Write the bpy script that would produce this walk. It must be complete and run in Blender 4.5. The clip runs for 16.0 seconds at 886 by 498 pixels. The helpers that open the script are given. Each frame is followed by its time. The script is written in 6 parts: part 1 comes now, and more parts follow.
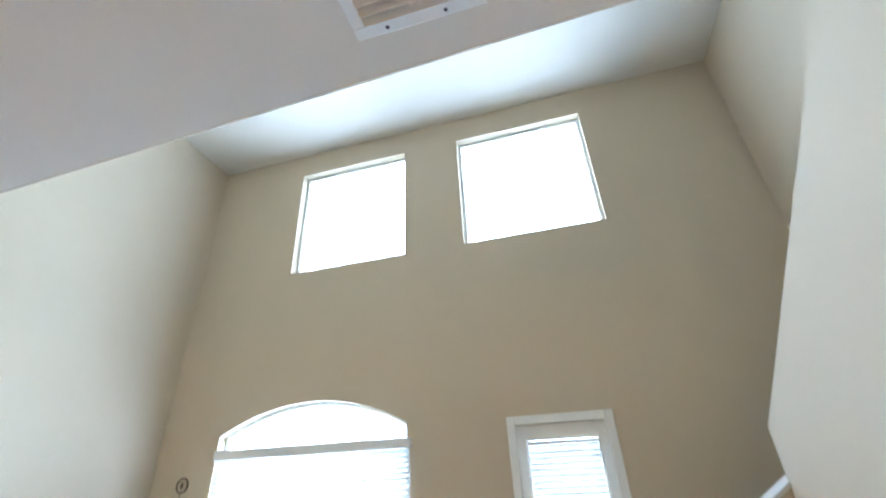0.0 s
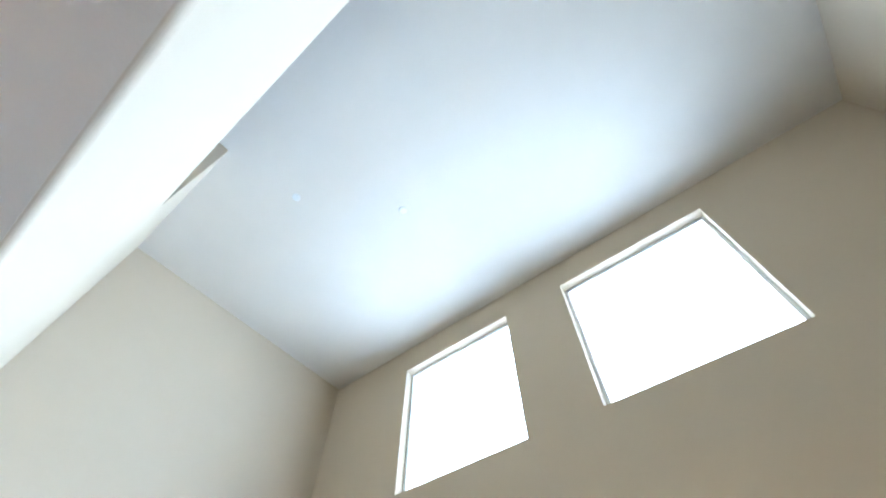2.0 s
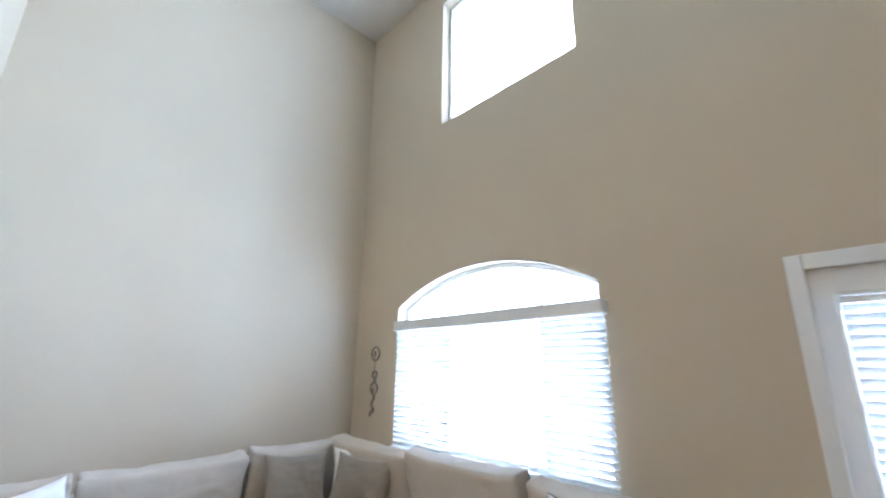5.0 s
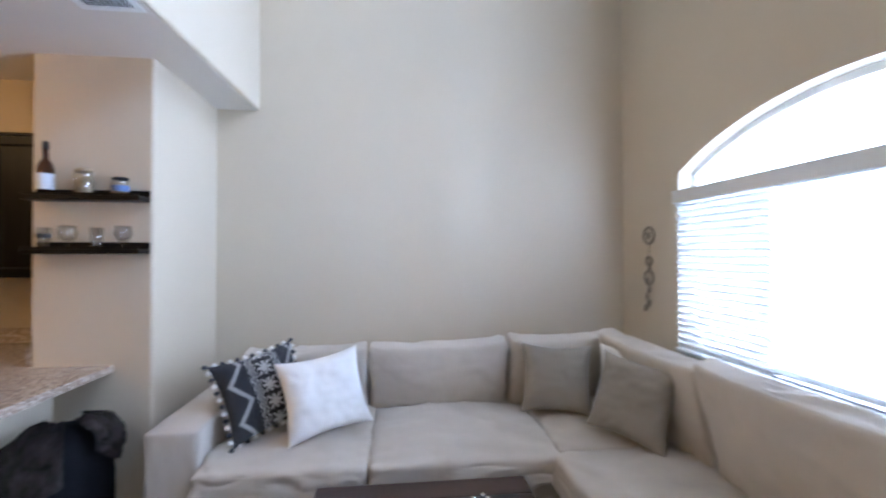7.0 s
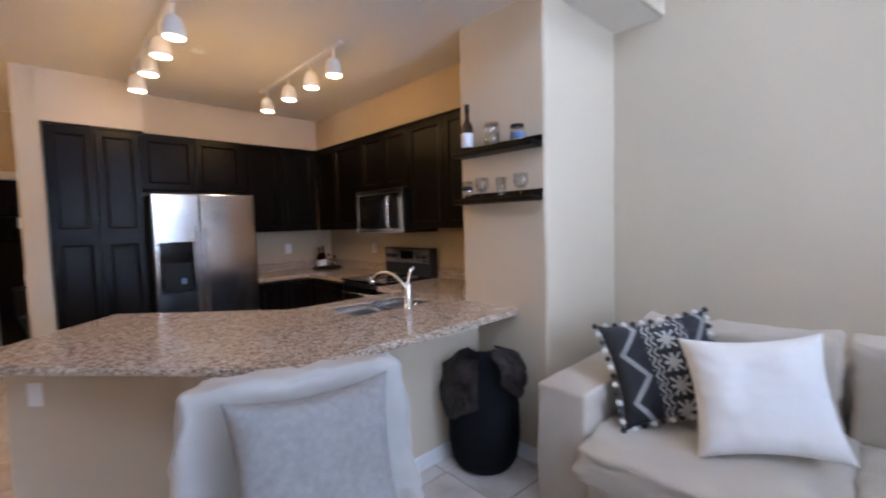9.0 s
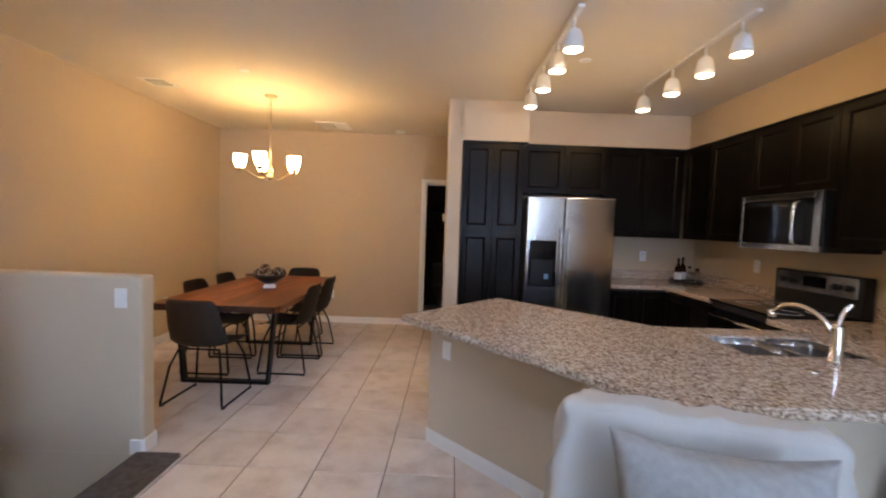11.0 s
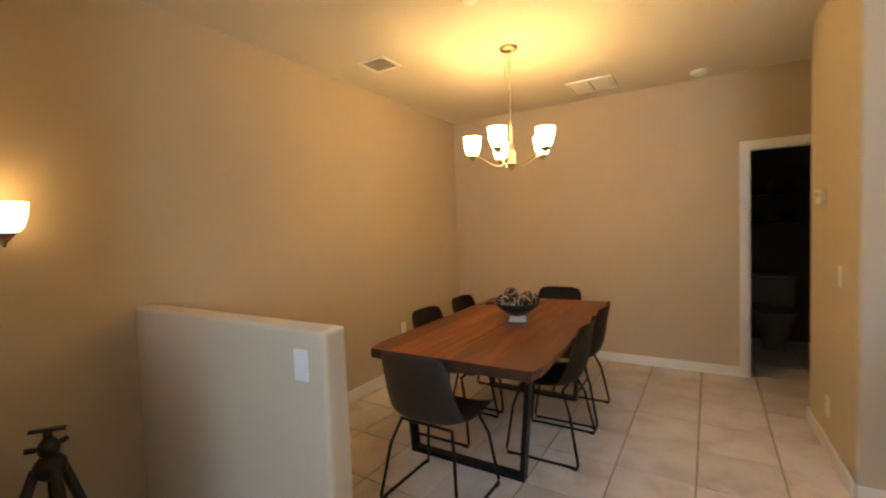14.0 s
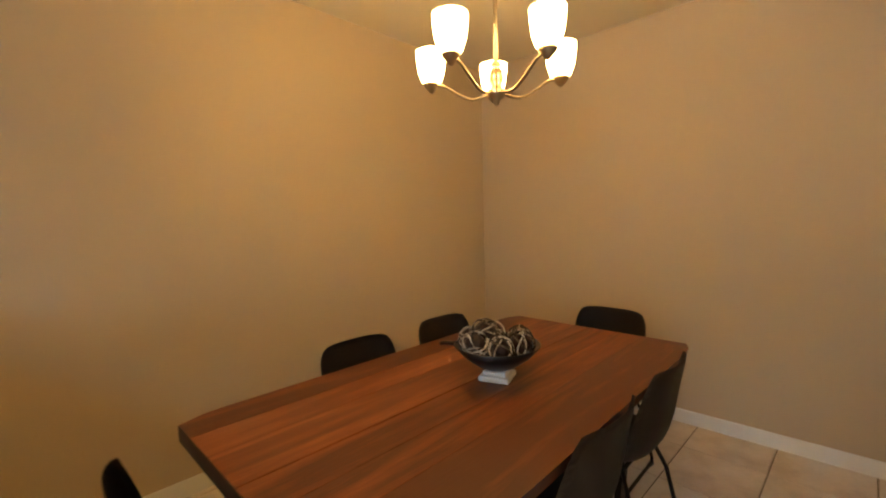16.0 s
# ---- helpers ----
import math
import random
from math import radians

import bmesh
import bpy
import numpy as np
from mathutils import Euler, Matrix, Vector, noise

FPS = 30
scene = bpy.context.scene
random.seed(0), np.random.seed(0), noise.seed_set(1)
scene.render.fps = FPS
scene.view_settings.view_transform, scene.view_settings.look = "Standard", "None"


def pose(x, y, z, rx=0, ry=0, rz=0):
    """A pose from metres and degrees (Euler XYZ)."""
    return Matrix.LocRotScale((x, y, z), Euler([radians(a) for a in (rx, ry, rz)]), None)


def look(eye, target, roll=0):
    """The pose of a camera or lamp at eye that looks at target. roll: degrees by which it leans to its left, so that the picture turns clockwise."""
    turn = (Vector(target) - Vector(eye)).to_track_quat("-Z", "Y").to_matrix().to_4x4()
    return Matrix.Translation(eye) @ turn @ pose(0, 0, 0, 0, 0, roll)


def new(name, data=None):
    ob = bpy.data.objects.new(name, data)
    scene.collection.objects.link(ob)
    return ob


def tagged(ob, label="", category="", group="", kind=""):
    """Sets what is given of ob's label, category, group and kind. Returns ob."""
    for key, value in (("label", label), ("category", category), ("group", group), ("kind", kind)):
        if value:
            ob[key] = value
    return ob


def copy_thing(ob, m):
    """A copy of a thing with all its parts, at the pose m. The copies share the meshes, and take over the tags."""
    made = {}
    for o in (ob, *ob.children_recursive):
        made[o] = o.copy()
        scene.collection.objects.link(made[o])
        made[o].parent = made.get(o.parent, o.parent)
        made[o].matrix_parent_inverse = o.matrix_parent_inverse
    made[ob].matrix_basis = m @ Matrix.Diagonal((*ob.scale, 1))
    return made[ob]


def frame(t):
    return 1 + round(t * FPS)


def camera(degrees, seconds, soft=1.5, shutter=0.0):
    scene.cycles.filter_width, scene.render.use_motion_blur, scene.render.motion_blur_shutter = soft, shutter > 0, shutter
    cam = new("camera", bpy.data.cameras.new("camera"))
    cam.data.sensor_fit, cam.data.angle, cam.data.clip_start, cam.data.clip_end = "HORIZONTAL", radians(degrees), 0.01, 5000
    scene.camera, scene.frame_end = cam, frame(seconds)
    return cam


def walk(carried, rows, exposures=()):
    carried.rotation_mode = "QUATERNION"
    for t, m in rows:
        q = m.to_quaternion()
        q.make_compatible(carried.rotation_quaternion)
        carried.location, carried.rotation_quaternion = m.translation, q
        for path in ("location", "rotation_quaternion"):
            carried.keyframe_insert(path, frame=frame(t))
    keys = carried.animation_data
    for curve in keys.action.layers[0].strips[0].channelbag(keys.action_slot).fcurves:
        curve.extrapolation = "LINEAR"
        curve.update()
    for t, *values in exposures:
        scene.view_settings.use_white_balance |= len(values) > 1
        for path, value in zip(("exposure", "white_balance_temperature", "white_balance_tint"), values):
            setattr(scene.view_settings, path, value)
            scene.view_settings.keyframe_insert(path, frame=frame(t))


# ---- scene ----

# ---- camera ----
cam = camera(92.98, 16.0, soft=2.0, shutter=0.35)
PATH = [
    (0, (4.266, -3.980, 1.664), (3.827, -2.277, 2.615), -2.9),
    (0.5, (4.314, -3.664, 1.718), (3.829, -2.121, 2.895), -4.1),
    (1, (4.258, -3.396, 1.796), (3.707, -2.014, 3.133), -1.7),
    (1.5, (4.232, -3.162, 1.803), (3.753, -1.937, 3.310), -6.4),
    (2, (4.248, -2.946, 1.856), (3.561, -2.093, 3.530), 0.5),
    (2.5, (4.265, -2.854, 1.862), (3.679, -1.969, 3.557), -6.2),
    (3, (4.164, -2.861, 1.820), (3.482, -1.852, 3.406), -6.4),
    (3.5, (4.117, -2.802, 1.747), (3.236, -1.53, 3.014), -4.2),
    (4, (4.063, -2.76, 1.65), (3.06, -1.303, 2.584), -2.3),
    (4.2, (4.067, -2.743, 1.625), (3.027, -1.235, 2.429), -1.7),
    (6.3, (3.807, -2.032, 1.559), (1.925, -1.382, 1.742), 1.2),
    (6.5, (3.716, -2.019, 1.566), (1.811, -1.429, 1.711), 1.3),
    (7, (3.504, -1.99, 1.563), (1.516, -1.766, 1.582), -0.0),
    (7.5, (3.289, -1.843, 1.501), (1.364, -2.38, 1.441), -0.5),
    (8, (3.135, -1.842, 1.485), (1.326, -2.689, 1.38), -0.4),
    (8.5, (2.989, -1.983, 1.471), (1.304, -3.053, 1.346), 0.8),
    (9, (2.931, -2.095, 1.444), (1.549, -3.536, 1.321), -1.6),
    (9.5, (2.926, -2.14, 1.461), (1.968, -3.89, 1.325), -0.8),
    (10, (2.888, -2.171, 1.445), (2.413, -4.107, 1.288), -0.3),
    (10.2, (2.896, -2.179, 1.452), (2.54, -4.143, 1.321), -0.3),
    (12.3, (3.366, -2.755, 1.464), (3.925, -4.672, 1.36), 0.4),
    (12.5, (3.392, -2.844, 1.462), (4.071, -4.722, 1.363), -1.4),
    (13, (3.51, -3.143, 1.444), (4.441, -4.903, 1.256), -1.9),
    (13.5, (3.655, -3.45, 1.458), (4.573, -5.223, 1.332), -2.4),
    (14, (3.698, -3.761, 1.443), (4.728, -5.473, 1.342), -2.2),
    (14.5, (3.657, -4.108, 1.441), (4.965, -5.615, 1.308), -2.1),
    (15, (3.748, -4.464, 1.435), (5.0, -6.019, 1.318), -1.8),
    (15.5, (3.788, -4.845, 1.421), (5.054, -6.392, 1.337), -2.7),
    (16, (3.809, -5.265, 1.391), (5.195, -6.702, 1.25), -1.4),
]
EXPOSURES = [(0.0, 0.38, 5600, 7), (1.5, 0.38, 5650, 8), (2.5, 0.30, 5650, 9), (3.5, 0.38, 5500, 8), (4.2, 0.38, 5450, 9), (6.5, 0.15, 5450, 19), (7.5, 0.10, 5500, 19), (9.0, -0.03, 5750, 21), (10.2, -0.04, 5900, 20), (12.5, 0.13, 5650, 11), (13.5, 0.01, 6000, 8), (16.0, -0.2, 6650, 7)]
DAY_LOW, DAY_HIGH, DAY_DOOR = 185.0, 57.0, 70.0
OUTDOORS = 4.0
SHADE_GLOW, SCONCE_GLOW, BULB_GLOW = 36.0, 6.0, 14.0
TRACK_POWER, CHAND_POWER, SCONCE_POWER = 3.4, 3.5, 0.8
walk(cam, [(t, look(eye, target, roll)) for t, eye, target, roll in PATH], EXPOSURES)

# ---- world and light ----
world = bpy.data.worlds.new("sky")
scene.world = world
world.use_nodes = True
wn = world.node_tree
sky = wn.nodes.new("ShaderNodeTexSky")
sky.sky_type, sky.sun_disc = "NISHITA", False
sky.sun_elevation, sky.sun_rotation = radians(55), radians(150)
wn.links.new(sky.outputs["Color"], wn.nodes["Background"].inputs["Color"])
wn.nodes["Background"].inputs["Strength"].default_value = 0.15

sun_data = bpy.data.lights.new("sun", "SUN")
sun_data.energy, sun_data.angle, sun_data.color = 3.0, radians(0.5), (1.0, 0.95, 0.88)
sun = new("sun", sun_data)
sun.matrix_world = look((0, -10, 14.28), (0, 0, 0)) @ Matrix.Identity(4)


def area_lamp(name, x, y, z, w, h, power, colour, tilt=0):
    """Daylight in a window opening of the north wall, shining south into the room."""
    data = bpy.data.lights.new(name, "AREA")
    data.shape, data.size, data.size_y, data.energy, data.color = "RECTANGLE", w, h, power, colour
    ob = new(name, data)
    ob.matrix_world = pose(x, y, z, -90 + tilt, 0, 0)
    return ob


DAY = (0.57, 0.76, 1.0)
area_lamp("window_daylight", 1.775, 0.20, 1.62, 2.15, 1.6, DAY_LOW, DAY)
area_lamp("window_daylight", 2.05, 0.22, 4.70, 1.4, 1.4, DAY_HIGH, DAY, 4)
area_lamp("window_daylight", 4.23, 0.22, 4.70, 1.4, 1.4, DAY_HIGH, DAY, 4)
area_lamp("window_daylight", 4.18, 0.30, 1.10, 0.62, 1.7, DAY_DOOR, DAY)
WARM = (1.0, 0.61, 0.20)


def point_lamp(name, x, y, z, power, radius=0.04, colour=WARM):
    data = bpy.data.lights.new(name, "POINT")
    data.energy, data.shadow_soft_size, data.color = power, radius, colour
    ob = new(name, data)
    ob.location = (x, y, z)
    return ob


# ---- materials ----
def material(name, colour, rough=0.6, metal=0.0, vary=0.12, scale=6.0, fine=80.0, bump=0.15, relief=0.002, emit=0.0, emit_colour=None, spec=0.5, coat=0.0):
    """A painted, stained or bare surface: colour that varies at two scales, with a fine relief."""
    m = bpy.data.materials.new(name)
    m.use_nodes = True
    nt = m.node_tree
    n, l = nt.nodes, nt.links
    b = n["Principled BSDF"]
    co = n.new("ShaderNodeTexCoord")
    big, small = n.new("ShaderNodeTexNoise"), n.new("ShaderNodeTexNoise")
    big.inputs["Scale"].default_value, small.inputs["Scale"].default_value = scale, fine
    big.inputs["Detail"].default_value, small.inputs["Detail"].default_value = 4, 3
    l.new(co.outputs["Object"], big.inputs["Vector"])
    l.new(co.outputs["Object"], small.inputs["Vector"])
    mixed = n.new("ShaderNodeMath")
    mixed.operation = "MULTIPLY_ADD"
    mixed.inputs[1].default_value = 0.35
    l.new(small.outputs["Fac"], mixed.inputs[0])
    l.new(big.outputs["Fac"], mixed.inputs[2])
    ramp = n.new("ShaderNodeMapRange")
    ramp.inputs["From Min"].default_value, ramp.inputs["From Max"].default_value = 0.35, 1.0
    ramp.inputs["To Min"].default_value, ramp.inputs["To Max"].default_value = 1 - vary, 1 + vary
    l.new(mixed.outputs[0], ramp.inputs["Value"])
    mul = n.new("ShaderNodeVectorMath")
    mul.operation = "SCALE"
    mul.inputs[0].default_value = colour
    l.new(ramp.outputs["Result"], mul.inputs["Scale"])
    l.new(mul.outputs["Vector"], b.inputs["Base Color"])
    rr = n.new("ShaderNodeMapRange")
    rr.inputs["To Min"].default_value, rr.inputs["To Max"].default_value = max(0.02, rough - 0.08), min(1, rough + 0.08)
    l.new(big.outputs["Fac"], rr.inputs["Value"])
    l.new(rr.outputs["Result"], b.inputs["Roughness"])
    b.inputs["Metallic"].default_value = metal
    b.inputs["Specular IOR Level"].default_value = spec
    b.inputs["Coat Weight"].default_value = coat
    if bump:
        bp = n.new("ShaderNodeBump")
        bp.inputs["Strength"].default_value, bp.inputs["Distance"].default_value = bump, relief
        l.new(small.outputs["Fac"], bp.inputs["Height"])
        l.new(bp.outputs["Normal"], b.inputs["Normal"])
    if emit:
        b.inputs["Emission Color"].default_value = (*(emit_colour or colour), 1)
        b.inputs["Emission Strength"].default_value = emit
    return m


def glass(name, colour=(1, 1, 1), rough=0.0):
    m = bpy.data.materials.new(name)
    m.use_nodes = True
    b = m.node_tree.nodes["Principled BSDF"]
    b.inputs["Base Color"].default_value, b.inputs["Roughness"].default_value = (*colour, 1), rough
    b.inputs["Transmission Weight"].default_value, b.inputs["IOR"].default_value = 1.0, 1.45
    return m


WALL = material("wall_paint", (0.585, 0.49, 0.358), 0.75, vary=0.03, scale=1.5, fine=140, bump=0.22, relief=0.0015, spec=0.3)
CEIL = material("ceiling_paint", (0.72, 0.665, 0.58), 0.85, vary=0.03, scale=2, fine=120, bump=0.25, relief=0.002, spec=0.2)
# same finish as WALL in a deeper, warmer tan
WALL_TAN = material("tan_wall", (0.53, 0.415, 0.275), 0.75, vary=0.03, scale=1.5, fine=140, bump=0.22, relief=0.0015, spec=0.3)
CEIL_LOW = material("low_ceiling_paint", (0.70, 0.635, 0.54), 0.85, vary=0.03, scale=2, fine=120, bump=0.25, relief=0.002, spec=0.2)
TRIM = material("trim_paint", (0.80, 0.79, 0.76), 0.4, vary=0.03, scale=5, fine=60, bump=0.05)
GLASS = glass("window_glass")
BLIND = material("blind_vinyl", (0.82, 0.82, 0.80), 0.45, vary=0.03, scale=5, fine=40, bump=0.03)
bn = BLIND.node_tree
thin, both = bn.nodes.new("ShaderNodeBsdfTranslucent"), bn.nodes.new("ShaderNodeMixShader")
thin.inputs["Color"].default_value = (0.8, 0.8, 0.78, 1)
both.inputs[0].default_value = 0.02
bn.links.new(bn.nodes["Principled BSDF"].outputs[0], both.inputs[1])
bn.links.new(thin.outputs[0], both.inputs[2])
bn.links.new(both.outputs[0], bn.nodes["Material Output"].inputs["Surface"])
CARPET = material("carpet", (0.16, 0.135, 0.12), 0.95, vary=0.35, scale=30, fine=350, bump=1.0, relief=0.012, spec=0.1)
GROUT = material("grout", (0.17, 0.13, 0.10), 0.9, vary=0.15, scale=8, fine=200)


# ---- building helpers ----
def bx(bm, x0, x1, y0, y1, z0, z1, m=None):
    vs = [bm.verts.new(Vector(p) if m is None else m @ Vector(p)) for p in ((x0, y0, z0), (x1, y0, z0), (x1, y1, z0), (x0, y1, z0), (x0, y0, z1), (x1, y0, z1), (x1, y1, z1), (x0, y1, z1))]
    for f in ((3, 2, 1, 0), (4, 5, 6, 7), (0, 1, 5, 4), (1, 2, 6, 5), (2, 3, 7, 6), (3, 0, 4, 7)):
        bm.faces.new([vs[i] for i in f])
    return vs


def prism(bm, pts, z0, z1):
    """A column on a polygon of the plan (counter-clockwise)."""
    lo, hi = [bm.verts.new((x, y, z0)) for x, y in pts], [bm.verts.new((x, y, z1)) for x, y in pts]
    bm.faces.new(lo[::-1])
    bm.faces.new(hi)
    for i in range(len(pts)):
        j = (i + 1) % len(pts)
        bm.faces.new((lo[i], lo[j], hi[j], hi[i]))


def upright(bm, edges=None, radius=0.02, seg=3):
    es = [e for e in bm.edges if abs((e.verts[0].co - e.verts[1].co).normalized().z) > 0.99]
    bmesh.ops.bevel(bm, geom=es, offset=radius, segments=seg, affect="EDGES", profile=0.5)


def rounded(bm, radius=0.01, seg=2):
    bmesh.ops.bevel(bm, geom=bm.edges[:], offset=radius, segments=seg, affect="EDGES", profile=0.5)


def mesh(name, bm, mat, smooth=False):
    bmesh.ops.recalc_face_normals(bm, faces=bm.faces[:])
    me = bpy.data.meshes.new(name)
    bm.to_mesh(me)
    bm.free()
    me.materials.append(mat)
    if smooth:
        for p in me.polygons:
            p.use_smooth = True
    return me


def part(name, bm, mat, parent, label="", smooth=False, m=None):
    ob = new(name, mesh(name, bm, mat, smooth))
    ob.parent = parent
    if m is not None:
        ob.matrix_local = m
    if label:
        ob["label"] = label
    return ob


def thing(name, label, category, m=None, group=""):
    ob = new(name)
    if m is not None:
        ob.matrix_basis = m
    return tagged(ob, label, category, group)


def setting(name, bm, mat, label="", category="", smooth=False):
    return tagged(new(name, mesh(name, bm, mat, smooth)), label or "painted drywall surface of the room", category or name.split("_")[0], kind="structure")


def box_part(name, dims, mat, parent, label="", r=0.004, seg=1):
    bm = bmesh.new()
    bx(bm, *dims)
    if r:
        rounded(bm, r, seg)
    return part(name, bm, mat, parent, label)


# ---- large structure ----
LOW, HIGH = 2.705, 5.755       # ceilings
WEST, EAST, EAST2 = 0.0, 6.45, 6.225
BULK = -3.24                   # north face of the loft's edge
LOFT_TOP = 4.608
NT = 0.16                      # thickness of the north wall
SOUTH = -8.32

# north wall with its arched window, two clerestory windows and the patio door
AX0, AX1, ABOT, ASPR, ATOP = 0.735, 2.80, 0.90, 2.13, 2.40
WA, WB, WZ0, WZ1 = (1.315, 2.79), (3.48, 4.98), 3.91, 5.40
DX0, DX1, DTOP = 3.80, 4.56, 2.03
bm = bmesh.new()
bx(bm, -0.16, AX0, 0, NT, 0, WZ0)
bx(bm, AX0, AX1, 0, NT, 0, ABOT)
bx(bm, AX1, DX0, 0, NT, 0, WZ0)
bx(bm, DX0, DX1, 0, NT, DTOP, WZ0)
bx(bm, DX1, EAST + 0.16, 0, NT, 0, WZ0)
half, rise = (AX1 - AX0) / 2, ATOP - ASPR
RAD = (half * half + rise * rise) / (2 * rise)


def arch_z(x):
    return ATOP - RAD + math.sqrt(RAD * RAD - (x - (AX0 + AX1) / 2) ** 2)


SEG = 28
for i in range(SEG):
    xa, xb = AX0 + (AX1 - AX0) * i / SEG, AX0 + (AX1 - AX0) * (i + 1) / SEG
    za, zb = arch_z(xa), arch_z(xb)
    v = [bm.verts.new(p) for p in ((xa, 0, za), (xb, 0, zb), (xb, NT, zb), (xa, NT, za), (xa, 0, WZ0), (xb, 0, WZ0), (xb, NT, WZ0), (xa, NT, WZ0))]
    for f in ((3, 2, 1, 0), (4, 5, 6, 7), (0, 1, 5, 4), (2, 3, 7, 6)):
        bm.faces.new([v[k] for k in f])
bx(bm, -0.16, WA[0], 0, NT, WZ0, WZ1)
bx(bm, WA[1], WB[0], 0, NT, WZ0, WZ1)
bx(bm, WB[1], EAST + 0.16, 0, NT, WZ0, WZ1)
bx(bm, -0.16, EAST + 0.16, 0, NT, WZ1, HIGH + 0.15)
setting("wall_north", bm, WALL, "greige painted double-height wall with windows", "wall")

bm = bmesh.new()
bx(bm, -0.16, 0, -3.40, 0, 0, HIGH + 0.15)
bx(bm, -0.16, 0, -6.4, -3.40, LOW + 0.3, HIGH + 0.15)
setting("wall_west", bm, WALL, "plain greige painted double-height living room wall", "wall")

# stub wall that carries the shelves, and the kitchen's outer walls
KX, KY = 0.12, -7.18
STUB_X, STUB_S = 0.868, -4.05
bm = bmesh.new()
prism(bm, [(-0.16, -3.40), (-0.16, STUB_S), (STUB_X, STUB_S), (STUB_X, -3.40)], 0, LOW)
upright(bm, radius=0.018)
setting("wall_stub", bm, WALL, "greige painted stub wall between living room and kitchen", "wall")
bm = bmesh.new()
bx(bm, KX - 0.12, KX, KY - 0.12, STUB_S, 0, LOW)
setting("wall_kitchen_west", bm, WALL_TAN, "warm tan kitchen wall behind the range", "wall")
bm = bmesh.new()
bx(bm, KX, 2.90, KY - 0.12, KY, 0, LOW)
setting("wall_kitchen_south", bm, WALL_TAN, "warm tan kitchen wall behind the refrigerator", "wall")
# soffits above the cabinets
SOFX, SOFY, SOFZ = 0.44, -6.85, 2.335
bm = bmesh.new()
bx(bm, KX, SOFX, KY, STUB_S, SOFZ, LOW)
bx(bm, SOFX, 2.22, KY, SOFY, SOFZ, LOW)
setting("soffit_kitchen", bm, WALL_TAN, "warm tan drywall soffit above kitchen cabinets", "soffit")
bm = bmesh.new()
bx(bm, 2.22, 2.90, KY, -6.53, 2.30, LOW)
setting("soffit_pantry", bm, WALL, "greige painted drywall soffit above the pantry cabinet", "soffit")
# the wall beside the pantry, with rounded corners
bm = bmesh.new()
prism(bm, [(2.868, -7.55), (3.02, -7.55), (3.02, -6.53), (2.868, -6.53)], 0, LOW)
upright(bm, radius=0.02)
setting("wall_pantry", bm, WALL, "greige painted wall end beside the pantry", "wall")
bm = bmesh.new()
bx(bm, 0.9, 2.868, -7.42, -7.30, 0, LOW)
bx(bm, 0.78, 0.9, -8.46, -7.30, 0, LOW)
setting("wall_hall", bm, WALL_TAN, "warm tan wall of the short hall", "wall")

# south wall with its doorway
DWX0, DWX1, DWT = 2.50, 3.30, 2.035
bm = bmesh.new()
bx(bm, 0.9, DWX0, SOUTH - 0.12, SOUTH, 0, LOW)
bx(bm, DWX1, EAST2 + 0.12, SOUTH - 0.12, SOUTH, 0, LOW)
bx(bm, DWX0, DWX1, SOUTH - 0.12, SOUTH, DWT, LOW)
setting("wall_south", bm, WALL_TAN, "warm tan dining room wall with a doorway", "wall")

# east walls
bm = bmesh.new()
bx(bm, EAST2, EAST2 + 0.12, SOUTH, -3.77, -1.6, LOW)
setting("wall_east_dining", bm, WALL_TAN, "warm tan dining room and stairwell wall", "wall")
bm = bmesh.new()
bx(bm, EAST, EAST + 0.16, -6.4, 0, -1.6, HIGH + 0.15)
setting("wall_east_living", bm, WALL, "greige painted double-height wall beside the stairs", "wall")

def bulk(x):
    """The loft edge runs slightly askew to the other walls."""
    return -3.075 - 0.029 * x


# loft edge: low ceiling, parapet, upper walls
bm = bmesh.new()
prism(bm, [(1.73, bulk(1.73) - 0.14), (EAST, bulk(EAST) - 0.14), (EAST, bulk(EAST)), (1.73, bulk(1.73))], LOW + 0.02, LOFT_TOP)
prism(bm, [(0, bulk(0) - 0.14), (1.73, bulk(1.73) - 0.14), (1.73, bulk(1.73)), (0, bulk(0))], LOW + 0.02, HIGH)
bx(bm, 1.61, 1.73, -6.3, BULK - 0.05, LOW + 0.3, HIGH)
rings = []
for k in range(7):
    a = radians(15 * k)
    dy, dz = 0.022 * (math.sin(a) - 1), 0.022 * (1 - math.cos(a))
    rings.append([bm.verts.new((x, bulk(x) + dy, LOW + dz)) for x in (0, EAST)])
for a, b in zip(rings, rings[1:]):
    bm.faces.new((a[0], a[1], b[1], b[0]))
setting("wall_loft_edge", bm, WALL, "greige painted loft parapet over the living room", "wall")
bm = bmesh.new()
bx(bm, 0, EAST, -6.4, -6.28, LOW + 0.3, HIGH)
setting("wall_loft_south", bm, WALL, "plain painted wall closing the loft", "wall")
bm = bmesh.new()
prism(bm, [(-0.16, -9.9), (EAST2 + 0.12, -9.9), (EAST2 + 0.12, bulk(EAST2) - 0.022), (-0.16, bulk(0) - 0.022)], LOW, LOW + 0.02)
bx(bm, -0.16, EAST2 + 0.12, -9.9, BULK - 0.2, LOW + 0.02, LOW + 0.30)
setting("ceiling_low", bm, CEIL_LOW, "beige textured ceiling over kitchen and dining area", "ceiling")
bm = bmesh.new()
bx(bm, -0.16, EAST + 0.16, -6.4, NT, HIGH, HIGH + 0.15)
setting("ceiling_high", bm, CEIL, "pale double-height living room ceiling", "ceiling")

